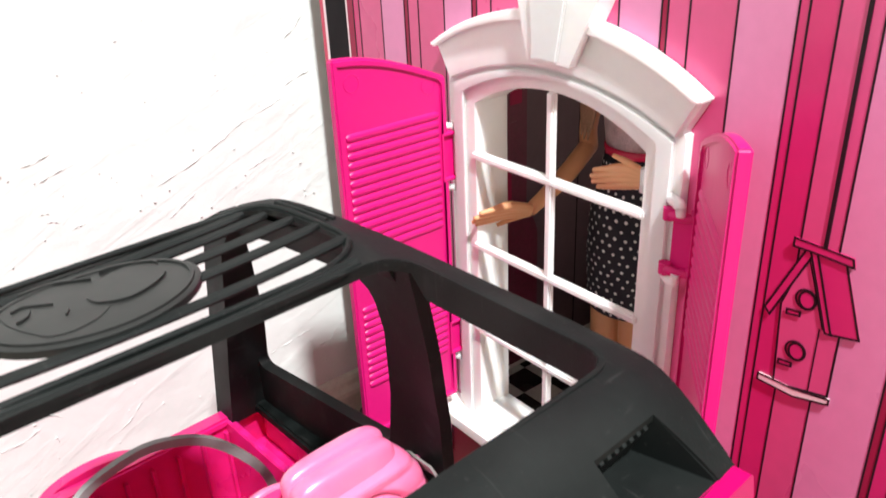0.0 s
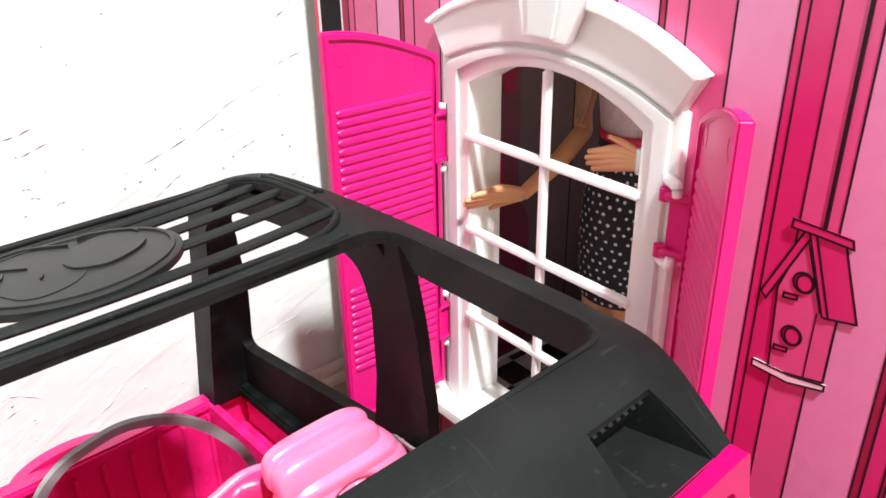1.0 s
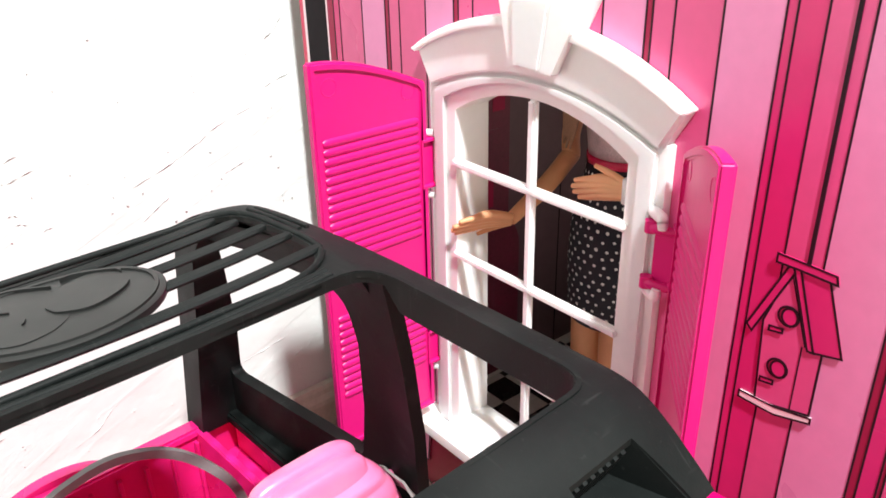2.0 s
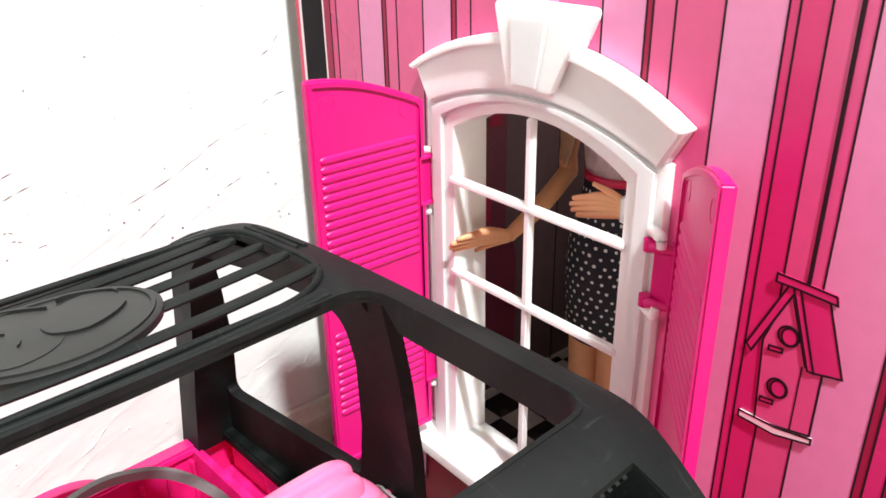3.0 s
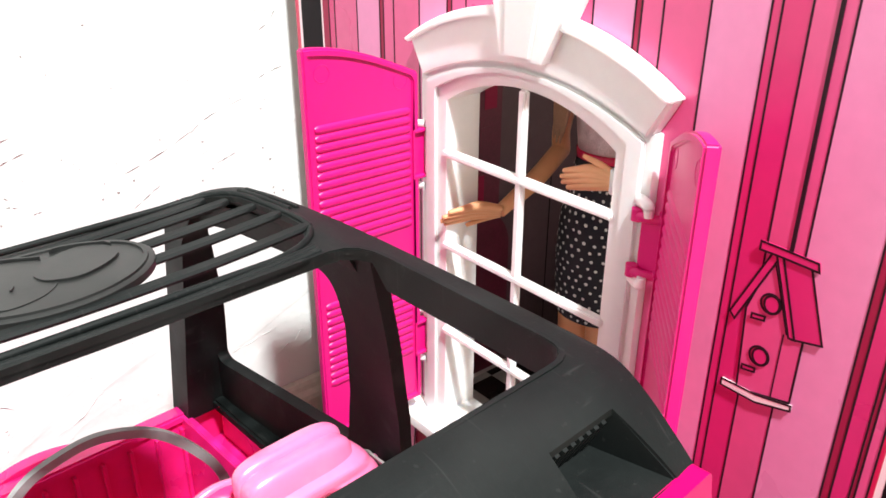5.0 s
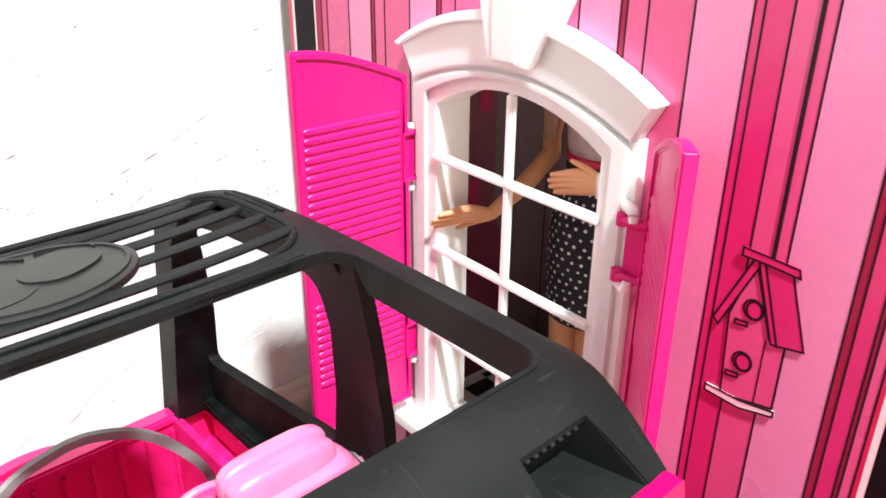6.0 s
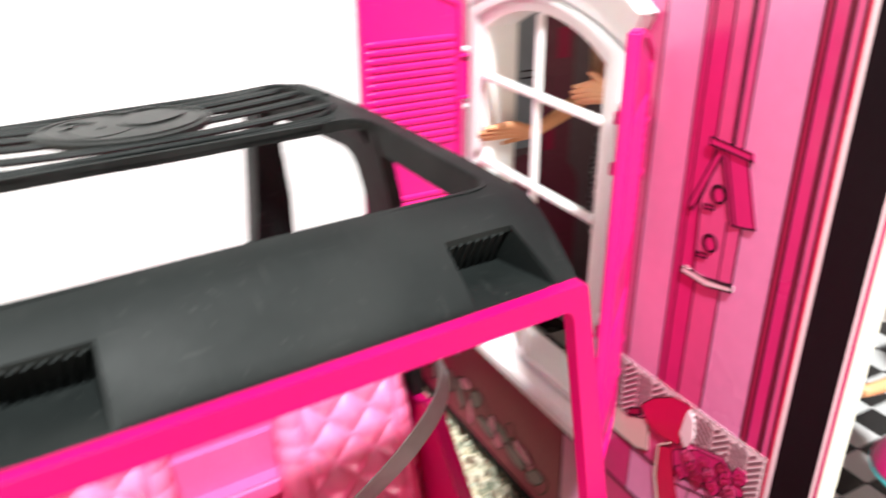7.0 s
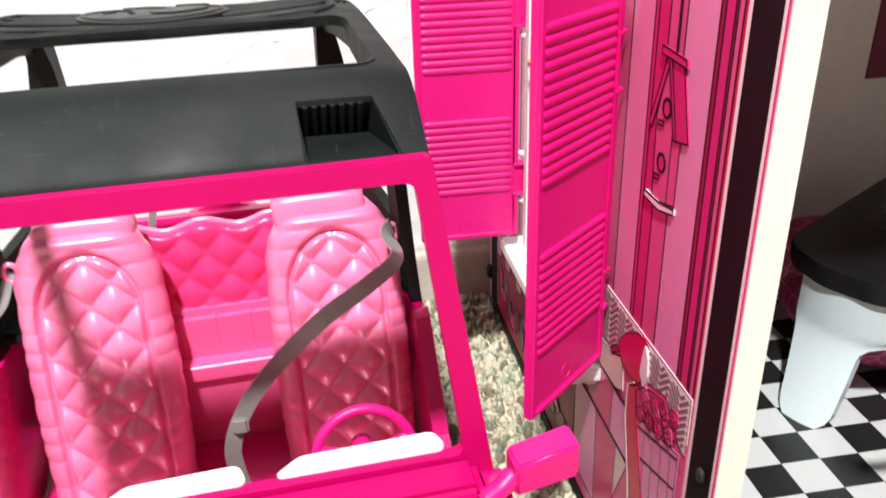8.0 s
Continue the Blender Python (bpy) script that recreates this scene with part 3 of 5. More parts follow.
outlined("printed_pot", P_RED, round_loop([(0.131, 0.13), (0.124, 0.138), (0.113, 0.1455), (0.103, 0.1468), (0.104, 0.142), (0.106, 0.132), (0.1062, 0.125), (0.114, 0.1225), (0.12, 0.1215), (0.127, 0.124)], 0.002, 3), 0.0015, 0.0002)
flat_art("printed_handle", P_WHITE, round_loop([(0.1042, 0.146), (0.1055, 0.141), (0.107, 0.131), (0.103, 0.1255), (0.0998, 0.133), (0.1008, 0.141)], 0.001, 3), 0.0018)
outlined("printed_post", P_RED, [(0.1175, 0.117), (0.1105, 0.121), (0.106, 0.105), (0.0955, 0.076), (0.088, 0.03), (0.1, 0.03), (0.107, 0.068), (0.1165, 0.1)], 0.0014, 0.0002)
ink([(0.1115, 0.1225), (0.1178, 0.117), (0.1178, 0.101), (0.109, 0.07), (0.103, 0.032)], 0.0008, 0.0017, P_TAN)
flat_art("base_strip", P_DARK, [(0.063, 0.006), (0.37, 0.006), (0.37, 0.0115), (0.063, 0.0115)], 0.0016, label="dark base strip along the floor")
# Wine ground of the bed print, darkened for the shade under the sill.
outlined("printed_flower_bed", P_WINE, [(0.184, 0.012), (0.366, 0.012), (0.366, 0.093), (0.184, 0.093)], 0.0009)
bed = random.Random(21)
for k in range(24):
    y, z = 0.2 + 0.0066 * k, bed.uniform(0.024, 0.046)
    a, ln, wd = bed.uniform(0, 3.1), bed.uniform(0.006, 0.011), bed.uniform(0.0036, 0.006)
    leaf = [(y + ln * math.cos(t) * math.cos(a) - wd * math.sin(t) * math.sin(a), z + ln * math.cos(t) * math.sin(a) + wd * math.sin(t) * math.cos(a)) for t in np.linspace(0, 2 * math.pi, 13)[:-1]]
    outlined("printed_leaf", (P_WINE, P_GREY, P_DEEP, P_MID, P_GREY)[k % 5], leaf, 0.0011 + 0.00012 * (k % 5))
for y in (0.295, 0.325, 0.35):
    outlined("printed_slab", P_PALE, [(y, 0.06), (y + 0.014, 0.058), (y + 0.012, 0.09), (y - 0.003, 0.091)], 0.0018)
screw = bmesh.new()
blob(screw, inside(HX - 0.001, 0.053, 0.125), (0.0012, 0.0022, 0.003), 2.5, 12, 8)
part("screw", screw, RUBBER, house, "small dark screw head", 40)
for y in (0.053, 0.38):
    foot = bmesh.new()
    blob(foot, inside(HX + 0.004, y, 0.0035), (0.006, 0.006, 0.0042), 3, 12, 8)
    part("foot", foot, RUBBER, house, "black rubber foot", 40)
clasp = bmesh.new()
blob(clasp, inside(HX - 0.001, 0.392, 0.028), (0.003, 0.004, 0.006), 2.5, 12, 8)
part("clasp", clasp, RUBBER, house, "small black clasp", 40)

# the window
window = part("window", plate(arch(0.155, 0.281, 0.1, 0.283, 0.297), [arch(0.171, 0.264, 0.108, 0.2735, 0.287)], wall_point(0.2262), (0.0195, 0, 0)), WHITE, house, "white plastic arched window frame with eight panes")
step_in = plate(arch(0.1585, 0.2775, 0.103, 0.2805, 0.2945), [arch(0.1665, 0.2695, 0.104, 0.2775, 0.291)], wall_point(0.2246), (0.0018, 0, 0))
part("frame_moulding", soften(step_in, 0.0008, 2), WHITE, window)
for z in (0.2495, 0.2045, 0.158):
    part("glazing_bar", bar(*inside(0.2245, 0.1695, z - 0.0019), *inside(0.2285, 0.2655, z + 0.0019), 0.0009), WHITE, window)
part("glazing_bar", bar(*inside(0.2249, 0.2156, 0.106), *inside(0.2283, 0.2198, 0.2868), 0.0009), WHITE, window)


def band(y0, y1, s0, a0, y2, y3, s1, a1):
    """A curved band between two flat arches, in (y, z)."""
    lower, upper = arch(y0, y1, s0, s0, a0)[2:], arch(y2, y3, s1, s1, a1)[2:]
    return lower + upper[::-1]


hood = plate(band(0.158, 0.279, 0.281, 0.295, 0.149, 0.288, 0.2965, 0.3165), [], wall_point(0.2232), (0.0075, 0, 0))
foot = {(round(p[0], 5), round(p[1], 5)) for p in arch(0.158, 0.279, 0.281, 0.281, 0.295)[2:]}
for v in hood.verts:  # a cove: sunk under the lip, proud at its lower edge
    if v.co.x < 0.2235 and (round(v.co.y, 5), round(v.co.z, 5)) not in foot:
        v.co.x += 0.0013
part("hood_mould", soften(hood, 0.0014, 3, 60), WHITE, window, "", 30)
lip = plate(band(0.1508, 0.2862, 0.2957, 0.3136, 0.1478, 0.2892, 0.2965, 0.3178), [], wall_point(0.2217), (0.009, 0, 0))
part("hood_lip", soften(lip, 0.0006, 2, 60), WHITE, window, "", 30)
keystone = plate(round_loop([(0.2038, 0.2993), (0.2255, 0.2993), (0.2329, 0.3298), (0.1887, 0.3298)], [0.0008, 0.0008, 0.0026, 0.0026], 5), [], wall_point(0.2203), (0.0105, 0, 0))
part("keystone", soften(keystone, 0.0012, 2, 50), WHITE, window, "", 40)
panel = plate([(0.2095, 0.3), (0.2225, 0.3), (0.2236, 0.326), (0.205, 0.326)], [], wall_point(0.2191), (0.0016, 0, 0))
part("keystone_panel", soften(panel, 0.0006), WHITE, window)
sill = bar(*inside(0.2155, 0.15, 0.0945), *inside(0.2465, 0.2965, 0.1035), 0.0015)
part("sill", sill, WHITE, window)
part("sill_mould", bar(*inside(0.2245, 0.154, 0.0905), *inside(0.2306, 0.2925, 0.094), 0.0008), WHITE, window)
for z in (0.2595, 0.2295, 0.1625, 0.1335):
    turn = -1 if z in (0.2295, 0.1335) else 1
    peg = bmesh.new()
    limb(peg, [inside(0.2262, 0.1585, z), inside(0.2232, 0.1533, z), inside(0.2222, 0.1518, z - 0.0008 * turn), inside(0.222, 0.1514, z - 0.0036 * turn)], [0.0023, 0.0021, 0.002, 0.0016], 10)
    part("hinge_peg", peg, WHITE, window, "", 40)
    peg = bmesh.new()
    limb(peg, [inside(0.2262, 0.2795, z), inside(0.2238, 0.2828, z), inside(0.2232, 0.2835, z - 0.0012 * turn), inside(0.2232, 0.2836, z - 0.0038 * turn)], [0.0017, 0.0016, 0.0016, 0.0014], 10)
    part("hinge_peg", peg, WHITE, window, "", 40)


def shutter(hinge, turn, mirror):
    """A louvred shutter: u runs from the hinge to its free edge, z upwards, its ribs on both faces."""
    ob = thing("window_shutter", pose(*hinge, 0, 0, turn), "hot pink plastic louvred shutter swung open on white pegs", "shutter", "shutters of the arched window")
    w, low, t = 0.0575, 0.1125, 0.0024
    top = []
    for k in range(13):
        u = w * k / 12
        top.append((u, 0.2838 + 0.0165 * math.sin(0.5 * math.pi * u / w)))
    outer = round_loop([(0, low), (w, low)], 0) + [Vector(p) for p in top[::-1]]
    for z0, z1 in ((0.257, 0.235), (0.157, 0.139)):
        outer += [Vector((0, z0)), Vector((0.0024, z0)), Vector((0.0024, z1)), Vector((0, z1))]
    inset = [Vector((0.0032, low + 0.0035)), Vector((w - 0.0032, low + 0.0035))] + [Vector((min(max(u, 0.0032), w - 0.0032), z - 0.0036)) for u, z in top[::-1]]
    deep = 0.0046
    rim = plate(outer, [inset], lambda u, z: (u, -deep / 2, z), (0, deep, 0))
    part("rim", soften(rim, 0.0012, 3, 60), HOT, ob, "", 30)
    panel = plate([p for p in inset], [], lambda u, z: (u, -t / 2, z), (0, t, 0))
    part("panel", panel, HOT, ob)
    for z0, count in ((0.2669, 14), (0.1838, 11)):
        for k in range(count):
            z = z0 - 0.00413 * k
            bm = bmesh.new()
            sec = [(0.00206, -0.0003), (0.0016, 0.0005), (0.0007, 0.00095), (-0.0003, 0.001), (-0.0012, 0.0007), (-0.0018, 0.0003), (-0.00206, -0.0003)]
            for side in (-1, 1):
                pts = [Vector((u, side * t / 2, z)) for u in np.linspace(0.0043, w - 0.0041, 41)]
                tip = lambda v: min(1.0, 0.6 + 0.4 * min(1.0, min(v, 1 - v) / 0.03))
                sweep(bm, pts, lambda v: [(tip(v) * (-p if side < 0 else p), tip(v) * q) for p, q in sec], up=(0, side, 0))
            part("louvre", bm, HOT, ob, "", 40)
    for z0, z1 in ((0.257, 0.235), (0.157, 0.139)):
        arm = bmesh.new()
        reach = -0.0022 if mirror else -0.0059
        box(arm, reach, -0.0008, z1, 0.004, 0.0008, z0)
        for z in (z0, z1):
            box(arm, reach, -0.0026, z - 0.0009, 0.0028, 0.0026, z + 0.0009)
        part("hinge_arm", soften(arm, 0.0004, 1), HOT, ob)
        if mirror:
            back = pose(*hinge, 0, 0, turn).inverted()
            for z in (z0 - 0.0022, z1 - 0.0018):
                knuckle = bmesh.new()
                limb(knuckle, [back @ Vector((0.2243, 0.1575, z)), back @ Vector((0.2235, 0.1535, z)), back @ Vector((0.2258, 0.1472, z))], [0.0022, 0.0018, 0.0016], 12)
                limb(knuckle, [back @ Vector((0.2243, 0.1575, z + 0.0022)), back @ Vector((0.2243, 0.1575, z - 0.0022))], [0.0024, 0.0024], 12)
                part("knuckle", knuckle, HOT, ob, "", 40)
            web = bmesh.new()
            box(web, 0.2253, 0.1468, z1 - 0.001, 0.2263, 0.1566, z0 - 0.001)
            bmesh.ops.transform(web, matrix=back, verts=web.verts)
            part("hinge_plate", soften(web, 0.0003, 1), HOT, ob)
    for u, z in ((0.0092, 0.281), (0.0484, 0.2895), (0.03, 0.122)):
        mark = bmesh.new()
        for side in (-1, 1):
            sweep(mark, [Vector((u + 0.0036 * math.cos(a), side * (t / 2 - 0.0001), z + 0.0036 * math.sin(a))) for a in np.linspace(0, 2 * math.pi, 25)[:-1]], ring(0.0003, 6), up=(0, 1, 0), closed=True)
        part("mould_mark", mark, HOT, ob, "", 60)
    return ob


shutter((0.2219, 0.2805, 0), 180, False)
shutter((0.2262, 0.1468, 0), 180 + 42.0, True)


# ---- inside the doll house ----
MAUVE = material("mauve_board", (0.62, 0.55, 0.54), 0.5, grain=0.08, scale=30)
MAROON = material("maroon_print", (0.12, 0.01, 0.03), 0.4, grain=0.3, scale=120, bump=0.1)
CLOTH = material("magenta_floral_cloth", (0.3, 0.02, 0.1), 0.6, grain=0.1, scale=60)


def add_petals(m, scale, tint):
    """Pale petal outlines printed over a cloth."""
    nt = m.node_tree
    bsdf = nt.nodes["Principled BSDF"]
    first = bsdf.inputs["Base Color"].links[0].from_socket
    tc, vo, nz, mr, mx = (nt.nodes.new(k) for k in ("ShaderNodeTexCoord", "ShaderNodeTexVoronoi", "ShaderNodeTexNoise", "ShaderNodeMapRange", "ShaderNodeMix"))
    vo.feature = "DISTANCE_TO_EDGE"
    vo.inputs["Scale"].default_value = scale
    mr.inputs["From Min"].default_value, mr.inputs["From Max"].default_value = 0.06, 0.02
    mx.data_type = "RGBA"
    mx.inputs[7].default_value = (*tint, 1)
    nt.links.new(tc.outputs["Object"], vo.inputs["Vector"])
    nt.links.new(vo.outputs["Distance"], mr.inputs["Value"])
    nt.links.new(mr.outputs[0], mx.inputs[0])
    nt.links.new(first, mx.inputs[6])
    nt.links.new(mx.outputs[2], bsdf.inputs["Base Color"])
    nt.nodes.remove(nz)


add_petals(CLOTH, 90.0, (0.55, 0.12, 0.24))
GLOSS_BLACK = material("gloss_black", (0.007, 0.007, 0.0075), 0.3, grain=0.2, spec=0.25)
TILE_W = material("white_tile", (0.47, 0.47, 0.47), 0.25, grain=0.03)
TILE_B = material("black_tile", (0.012, 0.012, 0.012), 0.25, grain=0.2)
SKIN = material("doll_vinyl", (0.72, 0.34, 0.17), 0.45, grain=0.05, sub=0.15)
HAIR = material("doll_hair", (0.42, 0.25, 0.16), 0.4, grain=0.25, scale=300, bump=0.5, bump_scale=700)
FLOOR_Z = 0.0085

base = part("floor_board", bar(*inside(HX + HT, 0.048, 0.003), *inside(0.6, 0.386, FLOOR_Z - 0.0015)), CREAM, house)
TS = 0.0232
for i in range(15):
    for k in range(15):
        x0, y0 = 0.370 + TS * (i - 5), 0.193 + TS * (k - 6)
        x1, y1 = min(x0 + TS, 0.598), min(y0 + TS, 0.385)
        x0, y0 = max(x0, HX + HT + 0.0005), max(y0, 0.0485)
        if x1 - x0 < 0.003 or y1 - y0 < 0.003:
            continue
        gap = 0.00012
        bm = bar(*inside(x0 + gap, y0 + gap, FLOOR_Z - 0.0014), *inside(x1 - gap, y1 - gap, FLOOR_Z))
        part("floor_tile", bm, TILE_W if (i + k) % 2 == 0 else TILE_B, base)
part("end_board", bar(*inside(HX + HT, 0.386, 0.003), *inside(0.6, 0.396, HZ)), MAUVE, house, "mauve-grey inner board")
part("back_board", bar(*inside(0.6, 0.044, 0.003), *inside(0.61, 0.396, HZ)), MAUVE, house, "mauve-grey inner board")
part("top_board", bar(*inside(HX + HT, 0.05, HZ - 0.012), *inside(0.6, 0.386, HZ - 0.002)), MAUVE, house, "mauve-grey inner board")
flat = lambda name, mat, x0, x1, z0, z1, d: part(name, bar(*inside(x0, 0.386 - d, z0), *inside(x1, 0.3861, z1)), mat, house)
BROWN = material("brown_panel_print", (0.1, 0.055, 0.065), 0.45, grain=0.15, scale=40)
flat("printed_panel", BROWN, 0.242, 0.468, 0.012, HZ - 0.02, 0.0005)
flat("printed_curtain", MAROON, 0.35, 0.377, 0.012, HZ - 0.02, 0.001)
for k in range(9):
    z = 0.05 + 0.034 * k
    flat("printed_fold", P_WINE if k % 2 else MAROON, 0.353 + 0.004 * (k % 3), 0.362 + 0.005 * (k % 3), z, z + 0.022, 0.0014)
for x in (0.431, 0.468):
    flat("board_joint", P_DARK, x, x + 0.0008, 0.01, HZ - 0.02, 0.0008)
FRIDGE = material("print_blue_grey", (0.2, 0.23, 0.27), 0.4, grain=0.08, scale=40)
flat("printed_fridge", FRIDGE, 0.296, 0.3465, 0.157, 0.262, 0.0009)
for z in (0.2085, 0.2135):
    flat("printed_line", P_DARK, 0.331, 0.343, z, z + 0.0012, 0.0013)
chair = [(0.342 + 0.046 * math.cos(a), 0.115 + 0.037 * math.sin(a)) for a in np.linspace(0, math.pi, 21)] + [(0.296, 0.02), (0.388, 0.02)]
part("printed_chair", plate(chair, [], lambda x, z: inside(x, 0.3844, z), (0, 0.0017, 0)), MAROON, house)
flat("printed_picture", MAROON, 0.512, 0.58, 0.16, 0.26, 0.0015)


LEG_WHITE = material("cool_white_plastic", (0.5, 0.55, 0.58), 0.35, grain=0.03, sub=0.2)


def doll_table():
    ob = thing("doll_table", pose(0.46, 0.25, FLOOR_Z), "doll table with a black top and white flared legs", "table")
    here = lambda x, y, z: (x - 0.46, y - 0.25, z)
    edge = round_loop([(0.3965, 0.2695), (0.389, 0.2525), (0.391, 0.226), (0.408, 0.1975), (0.445, 0.182), (0.505, 0.198), (0.545, 0.25), (0.548, 0.31), (0.52, 0.3475)], [0.006, 0.02, 0.03, 0.03, 0.04, 0.05, 0.04, 0.04, 0.012], 8)
    top = plate(edge, [], lambda x, y: here(x, y, 0.0895), (0, 0, -0.0125))
    part("tabletop", soften(top, 0.0016, 3, 50), GLOSS_BLACK, ob, "black rounded top", 40)
    rim = glide([(0.3925, 0.25, 0), (0.3925, 0.238, 0), (0.3955, 0.223, 0), (0.402, 0.2105, 0), (0.413, 0.2, 0), (0.429, 0.192, 0), (0.451, 0.189, 0)], 10)
    at = lambda u: rim[0].lerp(rim[1], 0) if u <= 0 else rim[min(len(rim) - 1, int(u * (len(rim) - 1)))].lerp(rim[min(len(rim) - 1, int(u * (len(rim) - 1)) + 1)], u * (len(rim) - 1) % 1)
    for turn in (0, 180):
        bm = bmesh.new()
        rows = []
        nz, nu = 22, 26
        for j in range(nz + 1):
            z = 0.0768 * j / nz
            low = max(0.0, 1 - z / 0.048)
            u0 = 0.06 + 0.19 * low ** 0.8
            bend = min(1.0, max(0.0, (z - 0.039) / 0.013))
            u1 = 0.6 + 0.4 * (1 - math.sqrt(1 - bend * bend))
            toe = max(0.0, 1 - z / 0.007) ** 2
            u0, u1 = u0 + 0.045 * toe, u1 - 0.06 * toe
            flare = 0.0275 * low ** 1.35
            outer, inner = [], []
            for i in range(nu + 1):
                p = at(u0 + (u1 - u0) * i / nu) + Vector((-0.85, -0.53, 0)) * flare
                q = p + Vector((0.85, 0.53, 0)) * 0.009
                outer.append(bm.verts.new(here(p.x, p.y, z)))
                inner.append(bm.verts.new(here(q.x, q.y, z)))
            rows.append(outer + inner[::-1])
        n = len(rows[0])
        for a, b in zip(rows, rows[1:]):
            for k in range(n):
                bm.faces.new((a[k], a[(k + 1) % n], b[(k + 1) % n], b[k]))
        for row in (rows[0][::-1], rows[-1]):
            for k in range(nu):
                bm.faces.new((row[k], row[k + 1], row[n - 2 - k], row[n - 1 - k]))
        if turn:
            bmesh.ops.rotate(bm, cent=(0.01, 0.015, 0), matrix=pose(0, 0, 0, 0, 0, turn).to_3x3(), verts=bm.verts)
        part("leg", bm, LEG_WHITE, ob, "white plastic flared leg", 50)


doll_table()


def pouf():
    ob = thing("armchair", pose(0.468, 0.278, FLOOR_Z), "rounded magenta armchair with a floral print by the table", "chair")
    bm = bmesh.new()
    blob(bm, (0, 0, 0.026), (0.05, 0.056, 0.026), 2.8, 32, 16)
    part("seat", bm, CLOTH, ob, "", 60)
    bm = bmesh.new()
    blob(bm, (-0.02, 0.042, 0.042), (0.03, 0.02, 0.03), 3, 28, 16)
    part("backrest", bm, CLOTH, ob, "", 60)


pouf()


def cabinet():
    ob = thing("toy_cabinet", pose(0.535, 0.1, FLOOR_Z), "hot pink toy cabinet against the inner board", "cabinet")
    part("body", bar(-0.03, -0.035, 0, 0.03, 0.035, 0.15, 0.002), CAR, ob)
    for z0, z1 in ((0.01, 0.07), (0.076, 0.14)):
        door = part("door", bar(-0.0325, -0.031, z0, -0.0302, 0.031, z1, 0.0008), HOT, ob)
        part("knob", bar(-0.036, 0.018, (z0 + z1) / 2 - 0.003, -0.0325, 0.024, (z0 + z1) / 2 + 0.003, 0.001), WHITE, door, "white knob")


cabinet()


SKIRT = material("black_skirt_cloth", (0.011, 0.011, 0.018), 0.8, grain=0.25, scale=300, bump=0.3, bump_scale=900)
DOT = material("white_dot_print", (0.62, 0.62, 0.62), 0.8, grain=0.08)
SILVER = material("silver_pink_knit", (0.6, 0.48, 0.5), 0.4, 0.2, grain=0.4, scale=500, bump=0.6, bump_scale=1500)


def assign(bm, start, index):
    bm.faces.ensure_lookup_table()
    for f in bm.faces[start:]:
        f.material_index = index
        f.smooth = True


def oval(bm, stations):
    """A body through flat ovals: height, centre x and y, half widths."""
    run = []
    for z, cx, cy, rx, ry in stations:
        run.append([bm.verts.new((cx + rx * math.cos(2 * math.pi * k / 28), cy + ry * math.sin(2 * math.pi * k / 28), z)) for k in range(28)])
    for a, b in zip(run, run[1:]):
        for k in range(28):
            bm.faces.new((a[k], a[(k + 1) % 28], b[(k + 1) % 28], b[k]))
    bm.faces.new(run[0][::-1])
    bm.faces.new(run[-1])


def hand(bm, wrist, knuckles, tips, across, spread=0.0036):
    """A flat doll's hand with four fingers side by side and a thumb."""
    w, k, t, a = Vector(wrist), Vector(knuckles), Vector(tips), Vector(across).normalized()
    for i in range(4):
        off = a * spread * (i - 1.5) / 1.5
        short = (0.82, 0.97, 1.0, 0.9)[i]
        limb(bm, [w + off * 0.5, k + off, k + (t - k) * 0.55 * short + off * 1.1, k + (t - k) * short + off * 1.1], [0.0021, 0.0022, 0.0015, 0.001], 8)
    limb(bm, [w + a * spread * 0.5, k + a * spread * 1.8 + (w - k) * 0.3, k + a * spread * 2.8 + (t - k) * 0.25], [0.0019, 0.0015, 0.0009], 8)


